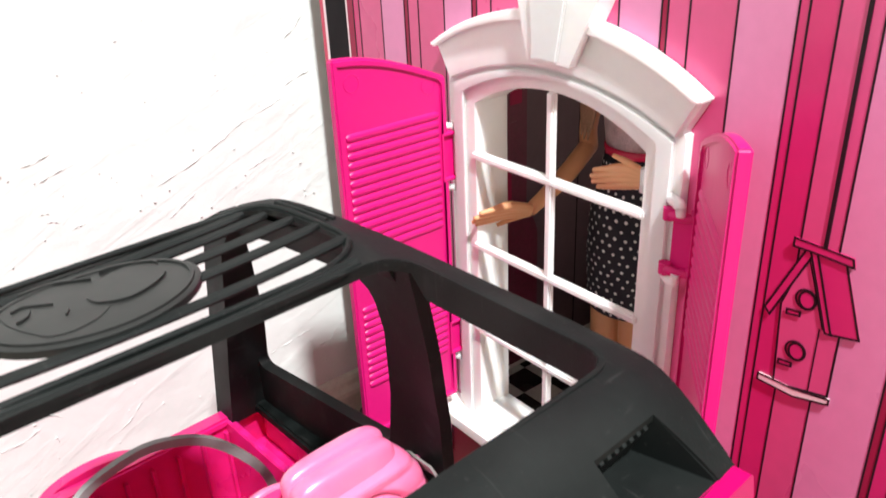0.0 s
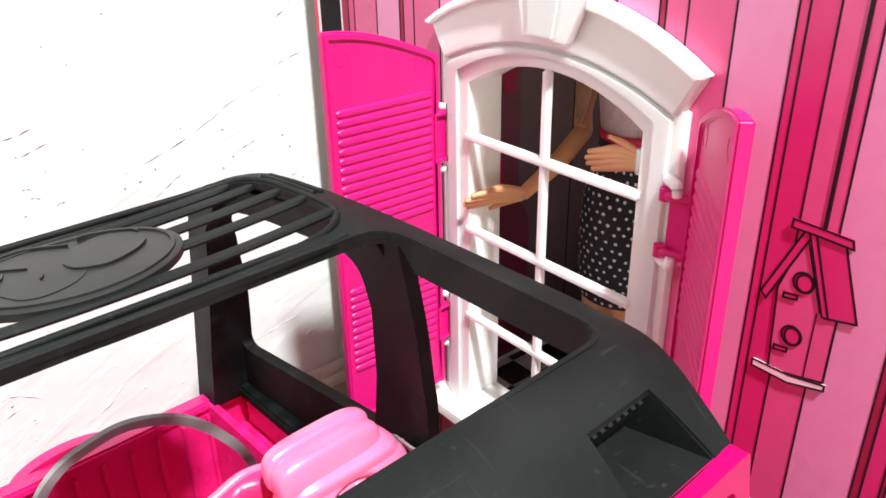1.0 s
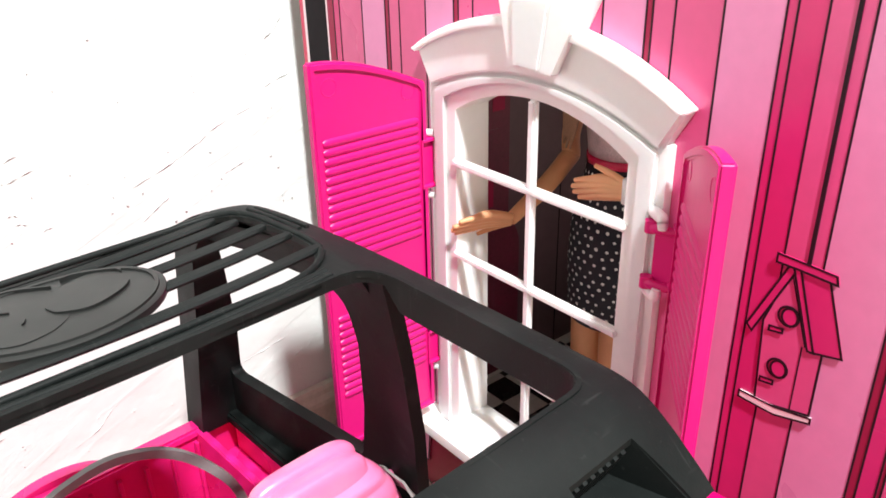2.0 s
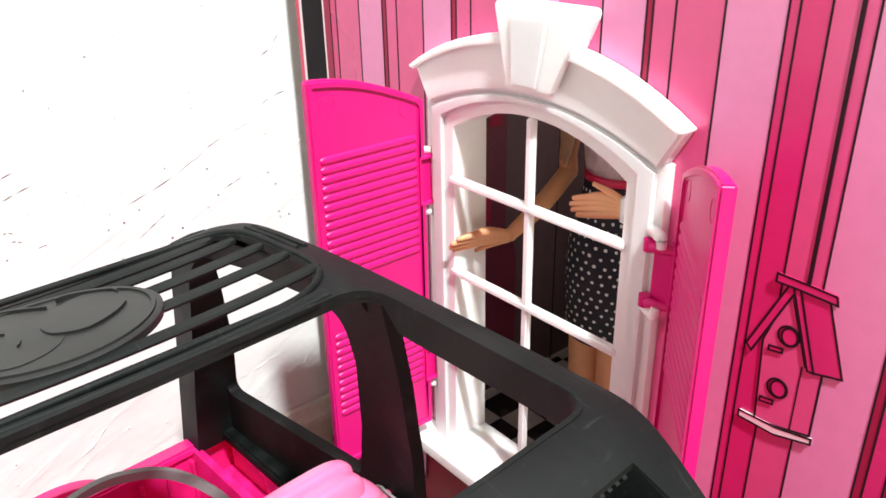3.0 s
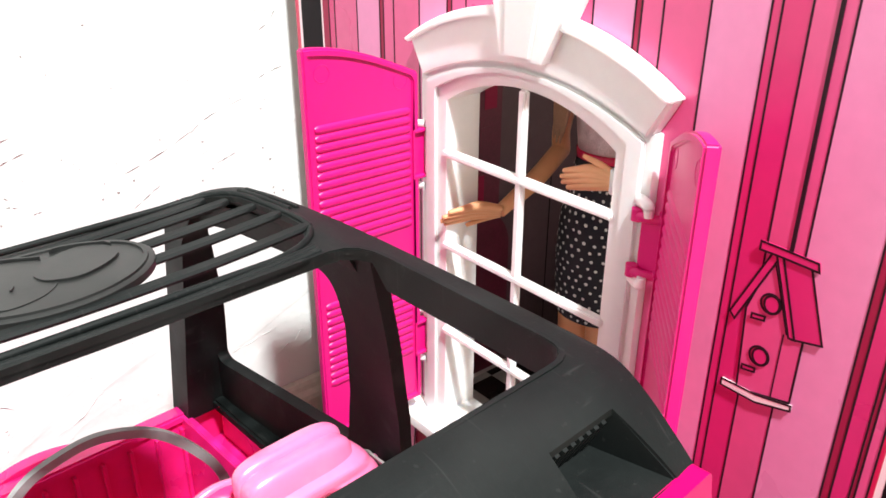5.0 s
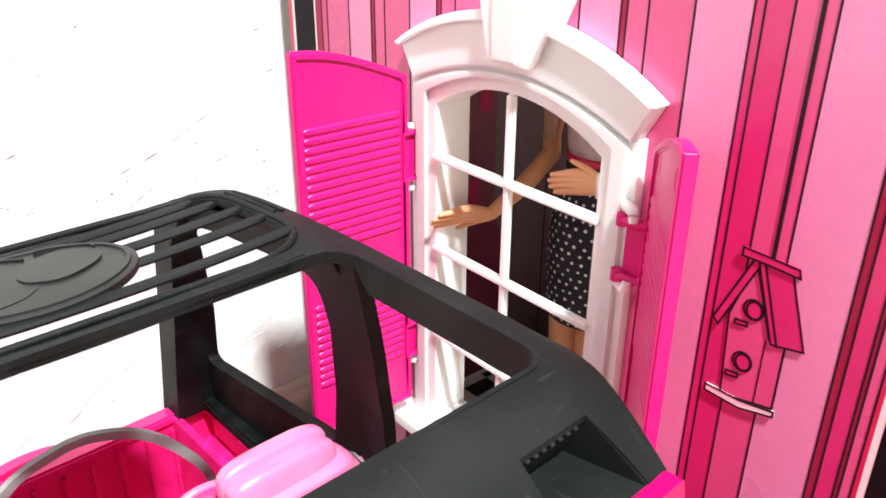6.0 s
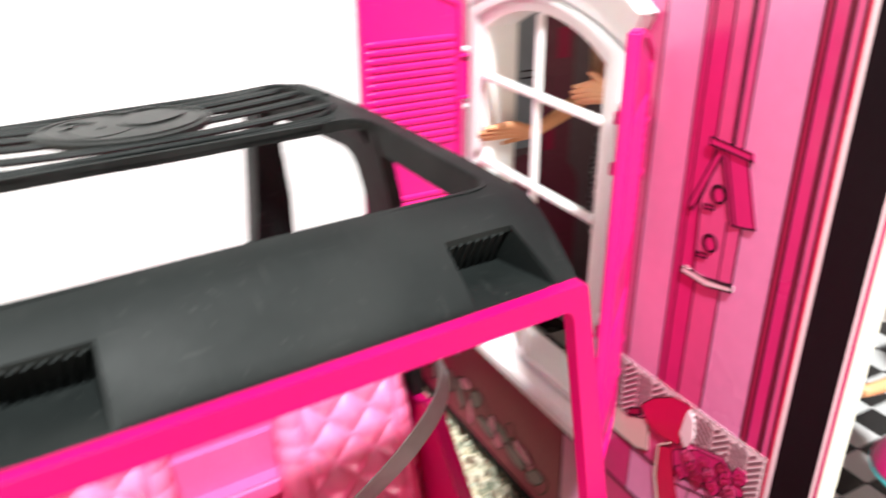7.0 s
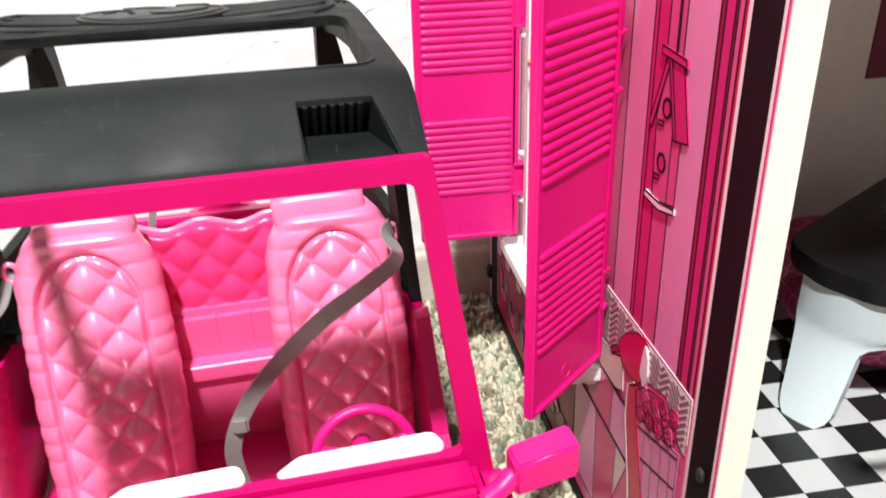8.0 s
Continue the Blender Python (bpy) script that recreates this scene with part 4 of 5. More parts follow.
def window_doll():
    """A fashion doll kept as one plain figure."""
    bm = bmesh.new()
    cx, cy = 0.2995, 0.2326
    start = 0
    oval(bm, [(0.1562, cx, cy, 0.0166, 0.0207), (0.1599, cx, cy, 0.0170, 0.0212), (0.1903, cx, cy, 0.0179, 0.0225), (0.2087, cx, cy, 0.0170, 0.0216), (0.2243, cx, cy, 0.0143, 0.0175), (0.2400, cx, cy, 0.0120, 0.0152)])
    assign(bm, 0, 0)
    start = len(bm.faces)
    skirt = lambda z: (float(np.interp(z, [0.1562, 0.1599, 0.1903, 0.2087, 0.2243, 0.24], r)) for r in ([0.0166, 0.017, 0.0179, 0.017, 0.0143, 0.012], [0.0207, 0.0212, 0.0225, 0.0216, 0.0175, 0.0152]))
    scatter = random.Random(5)
    for row in range(19):
        z = 0.1585 + 0.0043 * row
        for k in range(26):
            a = 2 * math.pi * (k + 0.5 * (row % 2)) / 26 + scatter.uniform(-0.04, 0.04)
            zz, size = z + scatter.uniform(-0.0006, 0.0006), scatter.uniform(0.00072, 0.00098)
            spot = []
            for m in range(9):
                t = 2 * math.pi * m / 9
                rx, ry = skirt(zz + size * math.sin(t))
                b = a + size * math.cos(t) / 0.0195
                spot.append(bm.verts.new((cx + (rx + 0.00022) * math.cos(b), cy + (ry + 0.00022) * math.sin(b), zz + size * math.sin(t))))
            bm.faces.new(spot)
    assign(bm, start, 6)
    start = len(bm.faces)
    oval(bm, [(0.2402, cx, cy, 0.0124, 0.0156), (0.244, cx, cy, 0.0124, 0.0156)])
    assign(bm, start, 1)
    start = len(bm.faces)
    oval(bm, [(0.2441, cx, cy, 0.0118, 0.0149), (0.2593, cx, cy, 0.0133, 0.0170), (0.2740, cx, cy, 0.0152, 0.0189), (0.2869, cx, cy, 0.0120, 0.0175), (0.2942, cx, cy, 0.0074, 0.0110)])
    assign(bm, start, 2)
    start = len(bm.faces)
    for dy in (-0.0095, 0.0095):
        limb(bm, [(cx, cy + dy, 0.165), (cx, cy + dy, 0.11), (cx + 0.002, cy + dy, 0.06), (cx, cy + dy, 0.024), (cx - 0.006, cy + dy, 0.0125)], [0.0105, 0.0088, 0.008, 0.0052, 0.0038], 12)
    limb(bm, [(cx, cy, 0.283), (cx, cy, 0.3)], [0.0052, 0.0048], 10)
    blob(bm, (cx - 0.002, cy, 0.314), (0.0125, 0.0125, 0.0165), 2.1, 18, 12)
    limb(bm, [(cx - 0.002, cy + 0.0185, 0.284), (0.3, 0.2585, 0.264), (0.2985, 0.261, 0.248), (0.297, 0.259, 0.237)], [0.0052, 0.005, 0.0046, 0.0046], 12)
    limb(bm, [(0.298, 0.2595, 0.238), (0.275, 0.2555, 0.2275), (0.25, 0.253, 0.2185)], [0.0047, 0.0046, 0.0031], 12)
    hand(bm, (0.2502, 0.253, 0.2185), (0.2385, 0.256, 0.221), (0.2217, 0.2622, 0.2188), (0.25, 0.45, -0.85))
    limb(bm, [(cx - 0.002, cy - 0.02, 0.276), (0.303, 0.203, 0.262), (0.293, 0.193, 0.245)], [0.0052, 0.005, 0.0044], 12)
    limb(bm, [(0.293, 0.193, 0.245), (0.265, 0.1835, 0.252), (0.242, 0.177, 0.2572)], [0.0045, 0.0042, 0.003], 12)
    hand(bm, (0.2395, 0.179, 0.257), (0.2375, 0.1895, 0.2562), (0.236, 0.2042, 0.2518), (0.05, 0.2, 0.98), 0.0031)
    assign(bm, start, 3)
    start = len(bm.faces)
    blob(bm, (cx + 0.003, cy, 0.318), (0.0145, 0.0155, 0.0165), 2.2, 20, 12)
    for k in range(14):
        u = k / 13 - 0.5
        limb(bm, [(cx + 0.004, cy + 0.026 * u, 0.322), (cx + 0.013, cy + 0.034 * u, 0.3), (cx + 0.013, cy + 0.036 * u, 0.272), (cx + 0.012, cy + 0.03 * u, 0.248)], [0.0028, 0.0032, 0.0028, 0.0012], 6)
    for k in range(11):
        limb(bm, [(cx - 0.004, cy + 0.0125, 0.315), (cx - 0.008, cy + 0.0115 + 0.0009 * k, 0.294), (cx - 0.0085, cy + 0.0165 + 0.0009 * k, 0.27), (cx - 0.0095, cy + 0.0195 + 0.0006 * k, 0.249 - 0.0018 * (k % 4))], [0.0024, 0.0026, 0.0021, 0.0005], 6)
    assign(bm, start, 4)
    start = len(bm.faces)
    oval(bm, [(FLOOR_Z, cx - 0.004, cy, 0.014, 0.015), (FLOOR_Z + 0.004, cx - 0.005, cy, 0.0125, 0.0145)])
    oval(bm, [(0.2525, 0.2402, 0.1792, 0.004, 0.003), (0.2615, 0.2402, 0.1792, 0.004, 0.003)])
    assign(bm, start, 5)
    tagged(part("fashion_doll", bm, [SKIRT, P_RED, SILVER, SKIN, HAIR, WHITE, DOT]), "fashion doll in a black polka-dot skirt reaching through the window", "doll")


window_doll()


def small_doll():
    """A smaller doll kept as one plain figure, near the open side of the house."""
    bm = bmesh.new()
    cx, cy = 0.395, 0.085
    oval(bm, [(0.055, cx, cy, 0.026, 0.026), (0.059, cx, cy, 0.027, 0.027), (0.075, cx, cy, 0.018, 0.018), (0.086, cx, cy, 0.011, 0.012)])
    assign(bm, 0, 0)
    start = len(bm.faces)
    oval(bm, [(0.0535, cx, cy, 0.0265, 0.0265), (0.0565, cx, cy, 0.0275, 0.0275)])
    assign(bm, start, 1)
    start = len(bm.faces)
    oval(bm, [(0.0855, cx, cy, 0.0112, 0.0122), (0.11, cx, cy, 0.013, 0.015), (0.122, cx, cy, 0.008, 0.012)])
    assign(bm, start, 2)
    start = len(bm.faces)
    for dy in (-0.007, 0.007):
        limb(bm, [(cx, cy + dy, 0.065), (cx, cy + dy, 0.035), (cx - 0.004, cy + dy, FLOOR_Z + 0.003)], [0.0065, 0.006, 0.0045], 10)
    limb(bm, [(cx, cy + 0.013, 0.117), (cx - 0.015, cy + 0.022, 0.105), (cx - 0.035, cy + 0.025, 0.104)], [0.0042, 0.0038, 0.0032], 10)
    limb(bm, [(cx, cy - 0.013, 0.117), (cx - 0.008, cy - 0.022, 0.1), (cx - 0.012, cy - 0.026, 0.082)], [0.0042, 0.0038, 0.003], 10)
    limb(bm, [(cx, cy, 0.12), (cx, cy, 0.132)], [0.005, 0.005], 10)
    blob(bm, (cx, cy, 0.147), (0.015, 0.0155, 0.018), 2.1, 18, 12)
    assign(bm, start, 3)
    start = len(bm.faces)
    blob(bm, (cx + 0.005, cy, 0.153), (0.0165, 0.018, 0.018), 2.2, 18, 12)
    assign(bm, start, 4)
    tagged(part("small_doll", bm, [HOT, TEAL, FLORAL, SKIN, HAIR]), "small doll in a floral top and a bright pink skirt", "doll")


TEAL = material("teal_trim", (0.06, 0.42, 0.46), 0.5)


def floral():
    m = bpy.data.materials.new("floral_cloth")
    m.use_nodes = True
    nt = m.node_tree
    b = nt.nodes["Principled BSDF"]
    tc, vo, ramp = nt.nodes.new("ShaderNodeTexCoord"), nt.nodes.new("ShaderNodeTexVoronoi"), nt.nodes.new("ShaderNodeValToRGB")
    vo.inputs["Scale"].default_value = 150
    ramp.color_ramp.interpolation = "CONSTANT"
    stops = [(0.0, (0.75, 0.25, 0.42)), (0.4, (0.08, 0.45, 0.5)), (0.6, (0.7, 0.42, 0.03)), (0.72, (0.78, 0.4, 0.55))]
    while len(ramp.color_ramp.elements) < len(stops):
        ramp.color_ramp.elements.new(0.5)
    for e, (p, c) in zip(ramp.color_ramp.elements, stops):
        e.position, e.color = p, (*c, 1)
    nt.links.new(tc.outputs["Object"], vo.inputs["Vector"])
    nt.links.new(vo.outputs["Color"], ramp.inputs[0])
    nt.links.new(ramp.outputs[0], b.inputs["Base Color"])
    b.inputs["Roughness"].default_value = 0.7
    return m


FLORAL = floral()
small_doll()


# ---- the toy jeep ----
jeep = thing("toy_jeep", pose(0.0634, 0.0708, 0.0, 0, 0, 4.0), "pink toy jeep with a black slatted hardtop and quilted pink seats", "toy car")
WIDE = 0.094


def mirrored(name, build, mat, parent=jeep, label="", smooth=0):
    """The same part on both sides of the jeep."""
    out = []
    for side in (1, -1):
        bm = build()
        if side < 0:
            bmesh.ops.scale(bm, vec=(-1, 1, 1), verts=bm.verts)
        out.append(part(name, bm, mat, parent, label, smooth))
    return out


# hardtop: one moulded skin with a front opening, a rack opening and raised ribs
def roof_height(x, y):
    ys, zs = [0.0, 0.0012, 0.0085, 0.0146, 0.0171, 0.022, 0.0255, 0.03, 0.05, 0.11, 0.13, 0.15, 0.17, 0.185, 0.197, 0.205, 0.212], [0.2405, 0.243, 0.2499, 0.255, 0.257, 0.2599, 0.2611, 0.2617, 0.2624, 0.2628, 0.2626, 0.2619, 0.2606, 0.2590, 0.2565, 0.253, 0.2482]
    spread = min(1.0, max(0.0, y - 0.001) / 0.005)
    z = sum(float(np.interp(y + spread * d, ys, zs)) for d in (-0.003, -0.002, -0.001, 0.0, 0.001, 0.002, 0.003)) / 7
    edge = max(0.0, abs(x) - 0.066)
    sink = min(1.0, max(0.0, (y - 0.06) / 0.055))
    sag = 0.0036 * sink * sink * (3 - 2 * sink) * max(0.0, 1 - (x / 0.0675) ** 2)
    return z - 8.0 * edge * edge - 0.15 * x * x - sag


def roof_skin():
    outer = round_loop([(-0.0808, 0.0), (0.0808, 0.0), (0.0797, 0.04), (0.0797, 0.212), (-0.0797, 0.212), (-0.0797, 0.04)], [0.001, 0.001, 0.02, 0.02, 0.02, 0.02])
    front = round_loop([(-0.0705, 0.0302), (0.0705, 0.0302), (0.0708, 0.1128), (-0.0708, 0.1128)], [0.009, 0.009, 0.016, 0.016])
    rack = round_loop([(-0.0675, 0.1207), (0.0675, 0.1207), (0.0675, 0.1905), (-0.0675, 0.1905)], 0.022, 8)
    scoops = [[(s * 0.0448, 0.0006), (s * 0.0728, 0.0006), (s * 0.0668, 0.0154), (s * 0.0446, 0.0152)] for s in (1, -1)]
    bm = bmesh.new()
    edges = []
    for loop in (outer, front, rack, *scoops):
        vs = [bm.verts.new((p[0], p[1], 0)) for p in loop]
        edges += [bm.edges.new((vs[i - 1], vs[i])) for i in range(len(vs))]
    bmesh.ops.triangle_fill(bm, use_beauty=True, use_dissolve=False, edges=edges)
    for y in (0.001, 0.004, 0.007, 0.01, 0.0125, 0.0148, 0.0175, 0.02, 0.0225, 0.025, 0.0275, 0.03, 0.032, 0.034, 0.04, 0.05, 0.07, 0.09, 0.11, 0.118, 0.13, 0.15, 0.17, 0.18, 0.187, 0.193, 0.197, 0.201, 0.205, 0.2085):
        bmesh.ops.bisect_plane(bm, geom=bm.verts[:] + bm.edges[:] + bm.faces[:], plane_co=(0, y, 0), plane_no=(0, 1, 0))
    for x in (0.0, 0.01, 0.02, 0.03, 0.038, 0.0448, 0.047, 0.051, 0.055, 0.06, 0.064, 0.0665, 0.069, 0.0715, 0.074, 0.0765, 0.0785):
        for s in ((1, -1) if x else (1,)):
            bmesh.ops.bisect_plane(bm, geom=bm.verts[:] + bm.edges[:] + bm.faces[:], plane_co=(s * x, 0, 0), plane_no=(1, 0, 0))
    made = bmesh.ops.extrude_face_region(bm, geom=bm.faces[:])
    low = {g for g in made["geom"] if isinstance(g, bmesh.types.BMVert)}
    for v in bm.verts:
        inner = 0.0019 if v in low else 0.0
        v.co.z = roof_height(v.co.x, v.co.y) - inner
    return bm


roof = part("hardtop", roof_skin(), BLACK, jeep, "black grained plastic hardtop", 35)


# a lip hangs round the roof opening, deepest along its sides
opening = round_loop([(-0.0713, 0.0295), (0.0713, 0.0295), (0.0715, 0.1135), (-0.0715, 0.1135)], [0.009, 0.009, 0.016, 0.016])
lip_run = [Vector((p[0], p[1], roof_height(p[0], p[1]) - 0.001)) for p in opening]


def lip_depth(w):
    p = lip_run[int(round(w * (len(lip_run) - 1)))]
    return -0.0098 if abs(p.x) > 0.066 and p.y < 0.103 else -0.0012 if p.y < 0.06 else -0.0026


bm = bmesh.new()
sweep(bm, lip_run, lambda w: [(-0.0007, lip_depth(w)), (0.0007, lip_depth(w)), (0.0007, 0.0014), (-0.0007, 0.0014)], closed=True)
part("opening_lip", bm, BLACK, roof, "", 40)
run = [Vector((p[0], p[1], roof_height(p[0], p[1]) + 0.0002)) for p in round_loop([(-0.0695, 0.1197), (0.0695, 0.1197), (0.0695, 0.1922), (-0.0695, 0.1922)], 0.023, 8)]
bm = bmesh.new()
sweep(bm, run, [(0.0012 * math.cos(a), 0.0012 * math.sin(a)) for a in np.linspace(0, 2 * math.pi, 9)[:-1]], closed=True)
part("rack_rim", bm, BLACK, roof, "", 60)
for y in (0.1152, 0.1178):
    bm = bmesh.new()
    sweep(bm, [Vector((x, y, roof_height(x, y) + 0.0001)) for x in np.linspace(-0.06, 0.06, 25)], [(0.0013 * math.cos(a), 0.0012 * math.sin(a)) for a in np.linspace(0, 2 * math.pi, 9)[:-1]])
    part("cross_rib", bm, BLACK, roof, "", 60)
for k, y in enumerate((0.1313, 0.147, 0.1602, 0.173, 0.182)):
    reach = (0.068, 0.067, 0.0655, 0.0625, 0.0585)[k]
    bm = bmesh.new()
    sec = lambda w: [(u * min(1.0, 0.6 + 16 * min(w, 1 - w)), v) for u, v in ((-0.0018, -0.0006), (0.0018, -0.0006), (0.0022, 0.0004), (0.0016, 0.0012), (-0.0016, 0.0012), (-0.0022, 0.0004))]
    sweep(bm, [Vector((x, y, roof_height(x, y) + 0.0002)) for x in np.linspace(-reach, reach, 61)], sec)
    part("rack_slat", bm, BLACK, roof, "", 50)
for s in (1, -1):
    slope = bmesh.new()
    rows = []
    for y in np.linspace(0.1175, 0.207, 12):
        high = roof_height(0.0685, y) - 0.0012
        rows.append([slope.verts.new((s * x, y, z)) for x, z in ((0.0685, high), (0.0792, 0.2402), (0.0806, 0.2416), (0.0705, high + 0.0004))])
    for a, b in zip(rows, rows[1:]):
        for k in range(4):
            slope.faces.new((a[k], a[(k + 1) % 4], b[(k + 1) % 4], b[k]))
    slope.faces.new(rows[0][::-1])
    slope.faces.new(rows[-1])
    part("side_slope", slope, BLACK, roof, "", 40)
    for x in (0.0728, 0.0758):
        bm = bmesh.new()
        sweep(bm, [Vector((s * x, y, roof_height(x, y) + 0.0002)) for y in np.linspace(0.15, 0.183, 9)], ring(0.0009, 6))
        part("corner_rib", bm, BLACK, roof, "", 60)


def badge_pad(cx, cy, rx, ry, turn, h, lift, n=36):
    """A low oval cushion that follows the roof."""
    bm = bmesh.new()
    c, s = math.cos(turn), math.sin(turn)
    rows = []
    for r, zz in ((1.0, -0.0016), (1.0, h * 0.5), (0.96, h * 0.9), (0.86, h), (0.4, h * 1.08)):
        row = []
        for k in range(n):
            a = 2 * math.pi * k / n
            u, v = rx * r * math.cos(a), ry * r * math.sin(a)
            x, y = cx + u * c - v * s, cy + u * s + v * c
            row.append(bm.verts.new((x, y, roof_height(x, y) + 0.0008 + lift + zz)))
        rows.append(row)
    for a, b in zip(rows, rows[1:]):
        for k in range(n):
            bm.faces.new((a[k], a[(k + 1) % n], b[(k + 1) % n], b[k]))
    bm.faces.new(rows[-1])
    bm.faces.new(rows[0][::-1])
    return bm


def relief_pad(points, lift):
    """A raised leaf-like field with a crisp rim, laid on the badge."""
    p = [Vector((*q, 0)) for q in points]
    smooth = glide([p[-1], *p, p[0], p[1]], 4)[4:-4]
    bm = plate(smooth[: 4 * len(p)], [], lambda x, y: (x, y, roof_height(x, y) + lift), (0, 0, -0.003))
    return soften(bm, 0.0004, 2, 50)


# a raised oval badge with smooth leaf-like relief, in the same black plastic
emblem = part("emblem", badge_pad(-0.0055, 0.1545, 0.0313, 0.0235, 0.0, 0.0014, 0.0006, 60), BADGE_BLACK, roof, "raised oval badge", 45)
LEAF_A = [(-0.0067, 0.1571), (-0.0067, 0.1522), (-0.0047, 0.1491), (0.0014, 0.1464), (0.0075, 0.1477), (0.0132, 0.1509), (0.0166, 0.1548), (0.0172, 0.1596), (0.0152, 0.1648), (0.0096, 0.1687), (0.0024, 0.1669), (-0.0026, 0.1627)]
LEAF_B = [(-0.0238, 0.1435), (-0.0218, 0.141), (-0.0176, 0.1396), (-0.0125, 0.1404), (-0.0079, 0.1425), (-0.0033, 0.1476), (-0.0022, 0.156), (-0.0015, 0.167), (-0.0065, 0.1722), (-0.0127, 0.175), (-0.0194, 0.174), (-0.0254, 0.1695), (-0.0285, 0.163), (-0.0275, 0.153)]
part("relief", relief_pad(LEAF_B, 0.0031), BADGE_BLACK, emblem, "", 45)
part("relief", relief_pad(LEAF_A, 0.0037), BADGE_BLACK, emblem, "", 45)
rim = bmesh.new()
run = [(0.0287 * math.cos(a) - 0.0055, 0.1545 + 0.0212 * math.sin(a)) for a in np.linspace(0, 2 * math.pi, 61)[:-1]]
sweep(rim, [Vector((x, y, roof_height(x, y) + 0.0028)) for x, y in run], [(-0.0009, -0.0006), (0.0009, -0.0006), (0.0006, 0.0006), (-0.0006, 0.0006)], closed=True)
part("badge_rim", rim, BADGE_BLACK, emblem, "", 40)
LINES_UP = (
    (0.0043, [(0.0025, 0.1715), (0.0057, 0.1718), (0.0108, 0.1695), (0.0164, 0.1652), (0.0172, 0.162)]),
    (0.0039, [(-0.0203, 0.1745), (-0.0128, 0.1762), (-0.0085, 0.175), (-0.001, 0.169)]),
    (0.0038, [(-0.0253, 0.1635), (-0.0225, 0.1651), (-0.0199, 0.1641), (-0.015, 0.1601)]),
    (0.0038, [(-0.0129, 0.1551), (-0.0136, 0.1525), (-0.0147, 0.15)]),
    (0.0038, [(-0.0262, 0.155), (-0.0231, 0.1572), (-0.021, 0.1612)]),
)
for lift, pts in LINES_UP:
    bm = bmesh.new()
    thin = lambda w: 0.0002 + 0.0005 * math.sin(math.pi * min(1, max(0.0, w))) ** 0.5
    sweep(bm, glide([(x, y, roof_height(x, y) + lift) for x, y in pts], 6), lambda w: [(-thin(w), -0.0018), (thin(w), -0.0018), (thin(w) * 0.7, 0.0), (-thin(w) * 0.7, 0.0)])
    part("relief_line", bm, BADGE_BLACK, emblem, "", 60)


def scoop(side):
    """A sunken vent with a comb of ribs on its rear face."""
    bm = bmesh.new()
    mirror = lambda p: Vector((p[0] * side, p[1], p[2]))
    top = lambda x, y: roof_height(x, y) - 0.0002
    rim = [(0.0448, 0.0006), (0.0728, 0.0006), (0.0668, 0.0154), (0.0446, 0.0152)]
    deep = [(0.046, 0.0006, 0.2408), (0.0722, 0.0006, 0.2405), (0.0648, 0.0238, 0.2428), (0.0455, 0.0238, 0.2432)]
    a = [bm.verts.new(mirror((x, y, top(x, y)))) for x, y in rim]
    b = [bm.verts.new(mirror(p)) for p in deep]
    for k in range(4):
        bm.faces.new((a[k], a[(k + 1) % 4], b[(k + 1) % 4], b[k]))
    bm.faces.new(b)
    ob = part("vent", bm, BLACK, roof)
    for k in range(7):
        x = 0.0465 + 0.0027 * k
        comb = bmesh.new()
        run = [(x + d, y, z) for y, z, ds in ((0.0198, 0.2424, (0, 0.0013)), (0.024, 0.2424, (0.0013, 0)), (0.0146, 0.253, (0, 0.0013)), (0.0166, 0.2542, (0.0013, 0))) for d in ds]
        vs = [comb.verts.new(mirror(p)) for p in run]
        for f in ((0, 1, 2, 3), (4, 7, 6, 5), (0, 4, 5, 1), (1, 5, 6, 2), (2, 6, 7, 3), (3, 7, 4, 0)):
            comb.faces.new([vs[i] for i in f])
        part("vent_rib", comb, BLACK, ob)


scoop(1)
scoop(-1)


# sides of the hardtop: pillars, side frames and the sloping rear
def side_x(z):
    return float(np.interp(z, [0.12, 0.15, 0.185, 0.22, 0.25, 0.262], [0.0983, 0.0955, 0.0930, 0.0872, 0.0802, 0.0775]))


def taper(y):
    """The sides draw in a little towards the tail."""
    t = min(1.0, max(0.0, (y - 0.15) / 0.07))
    return 0.007 * t * t * (3 - 2 * t)


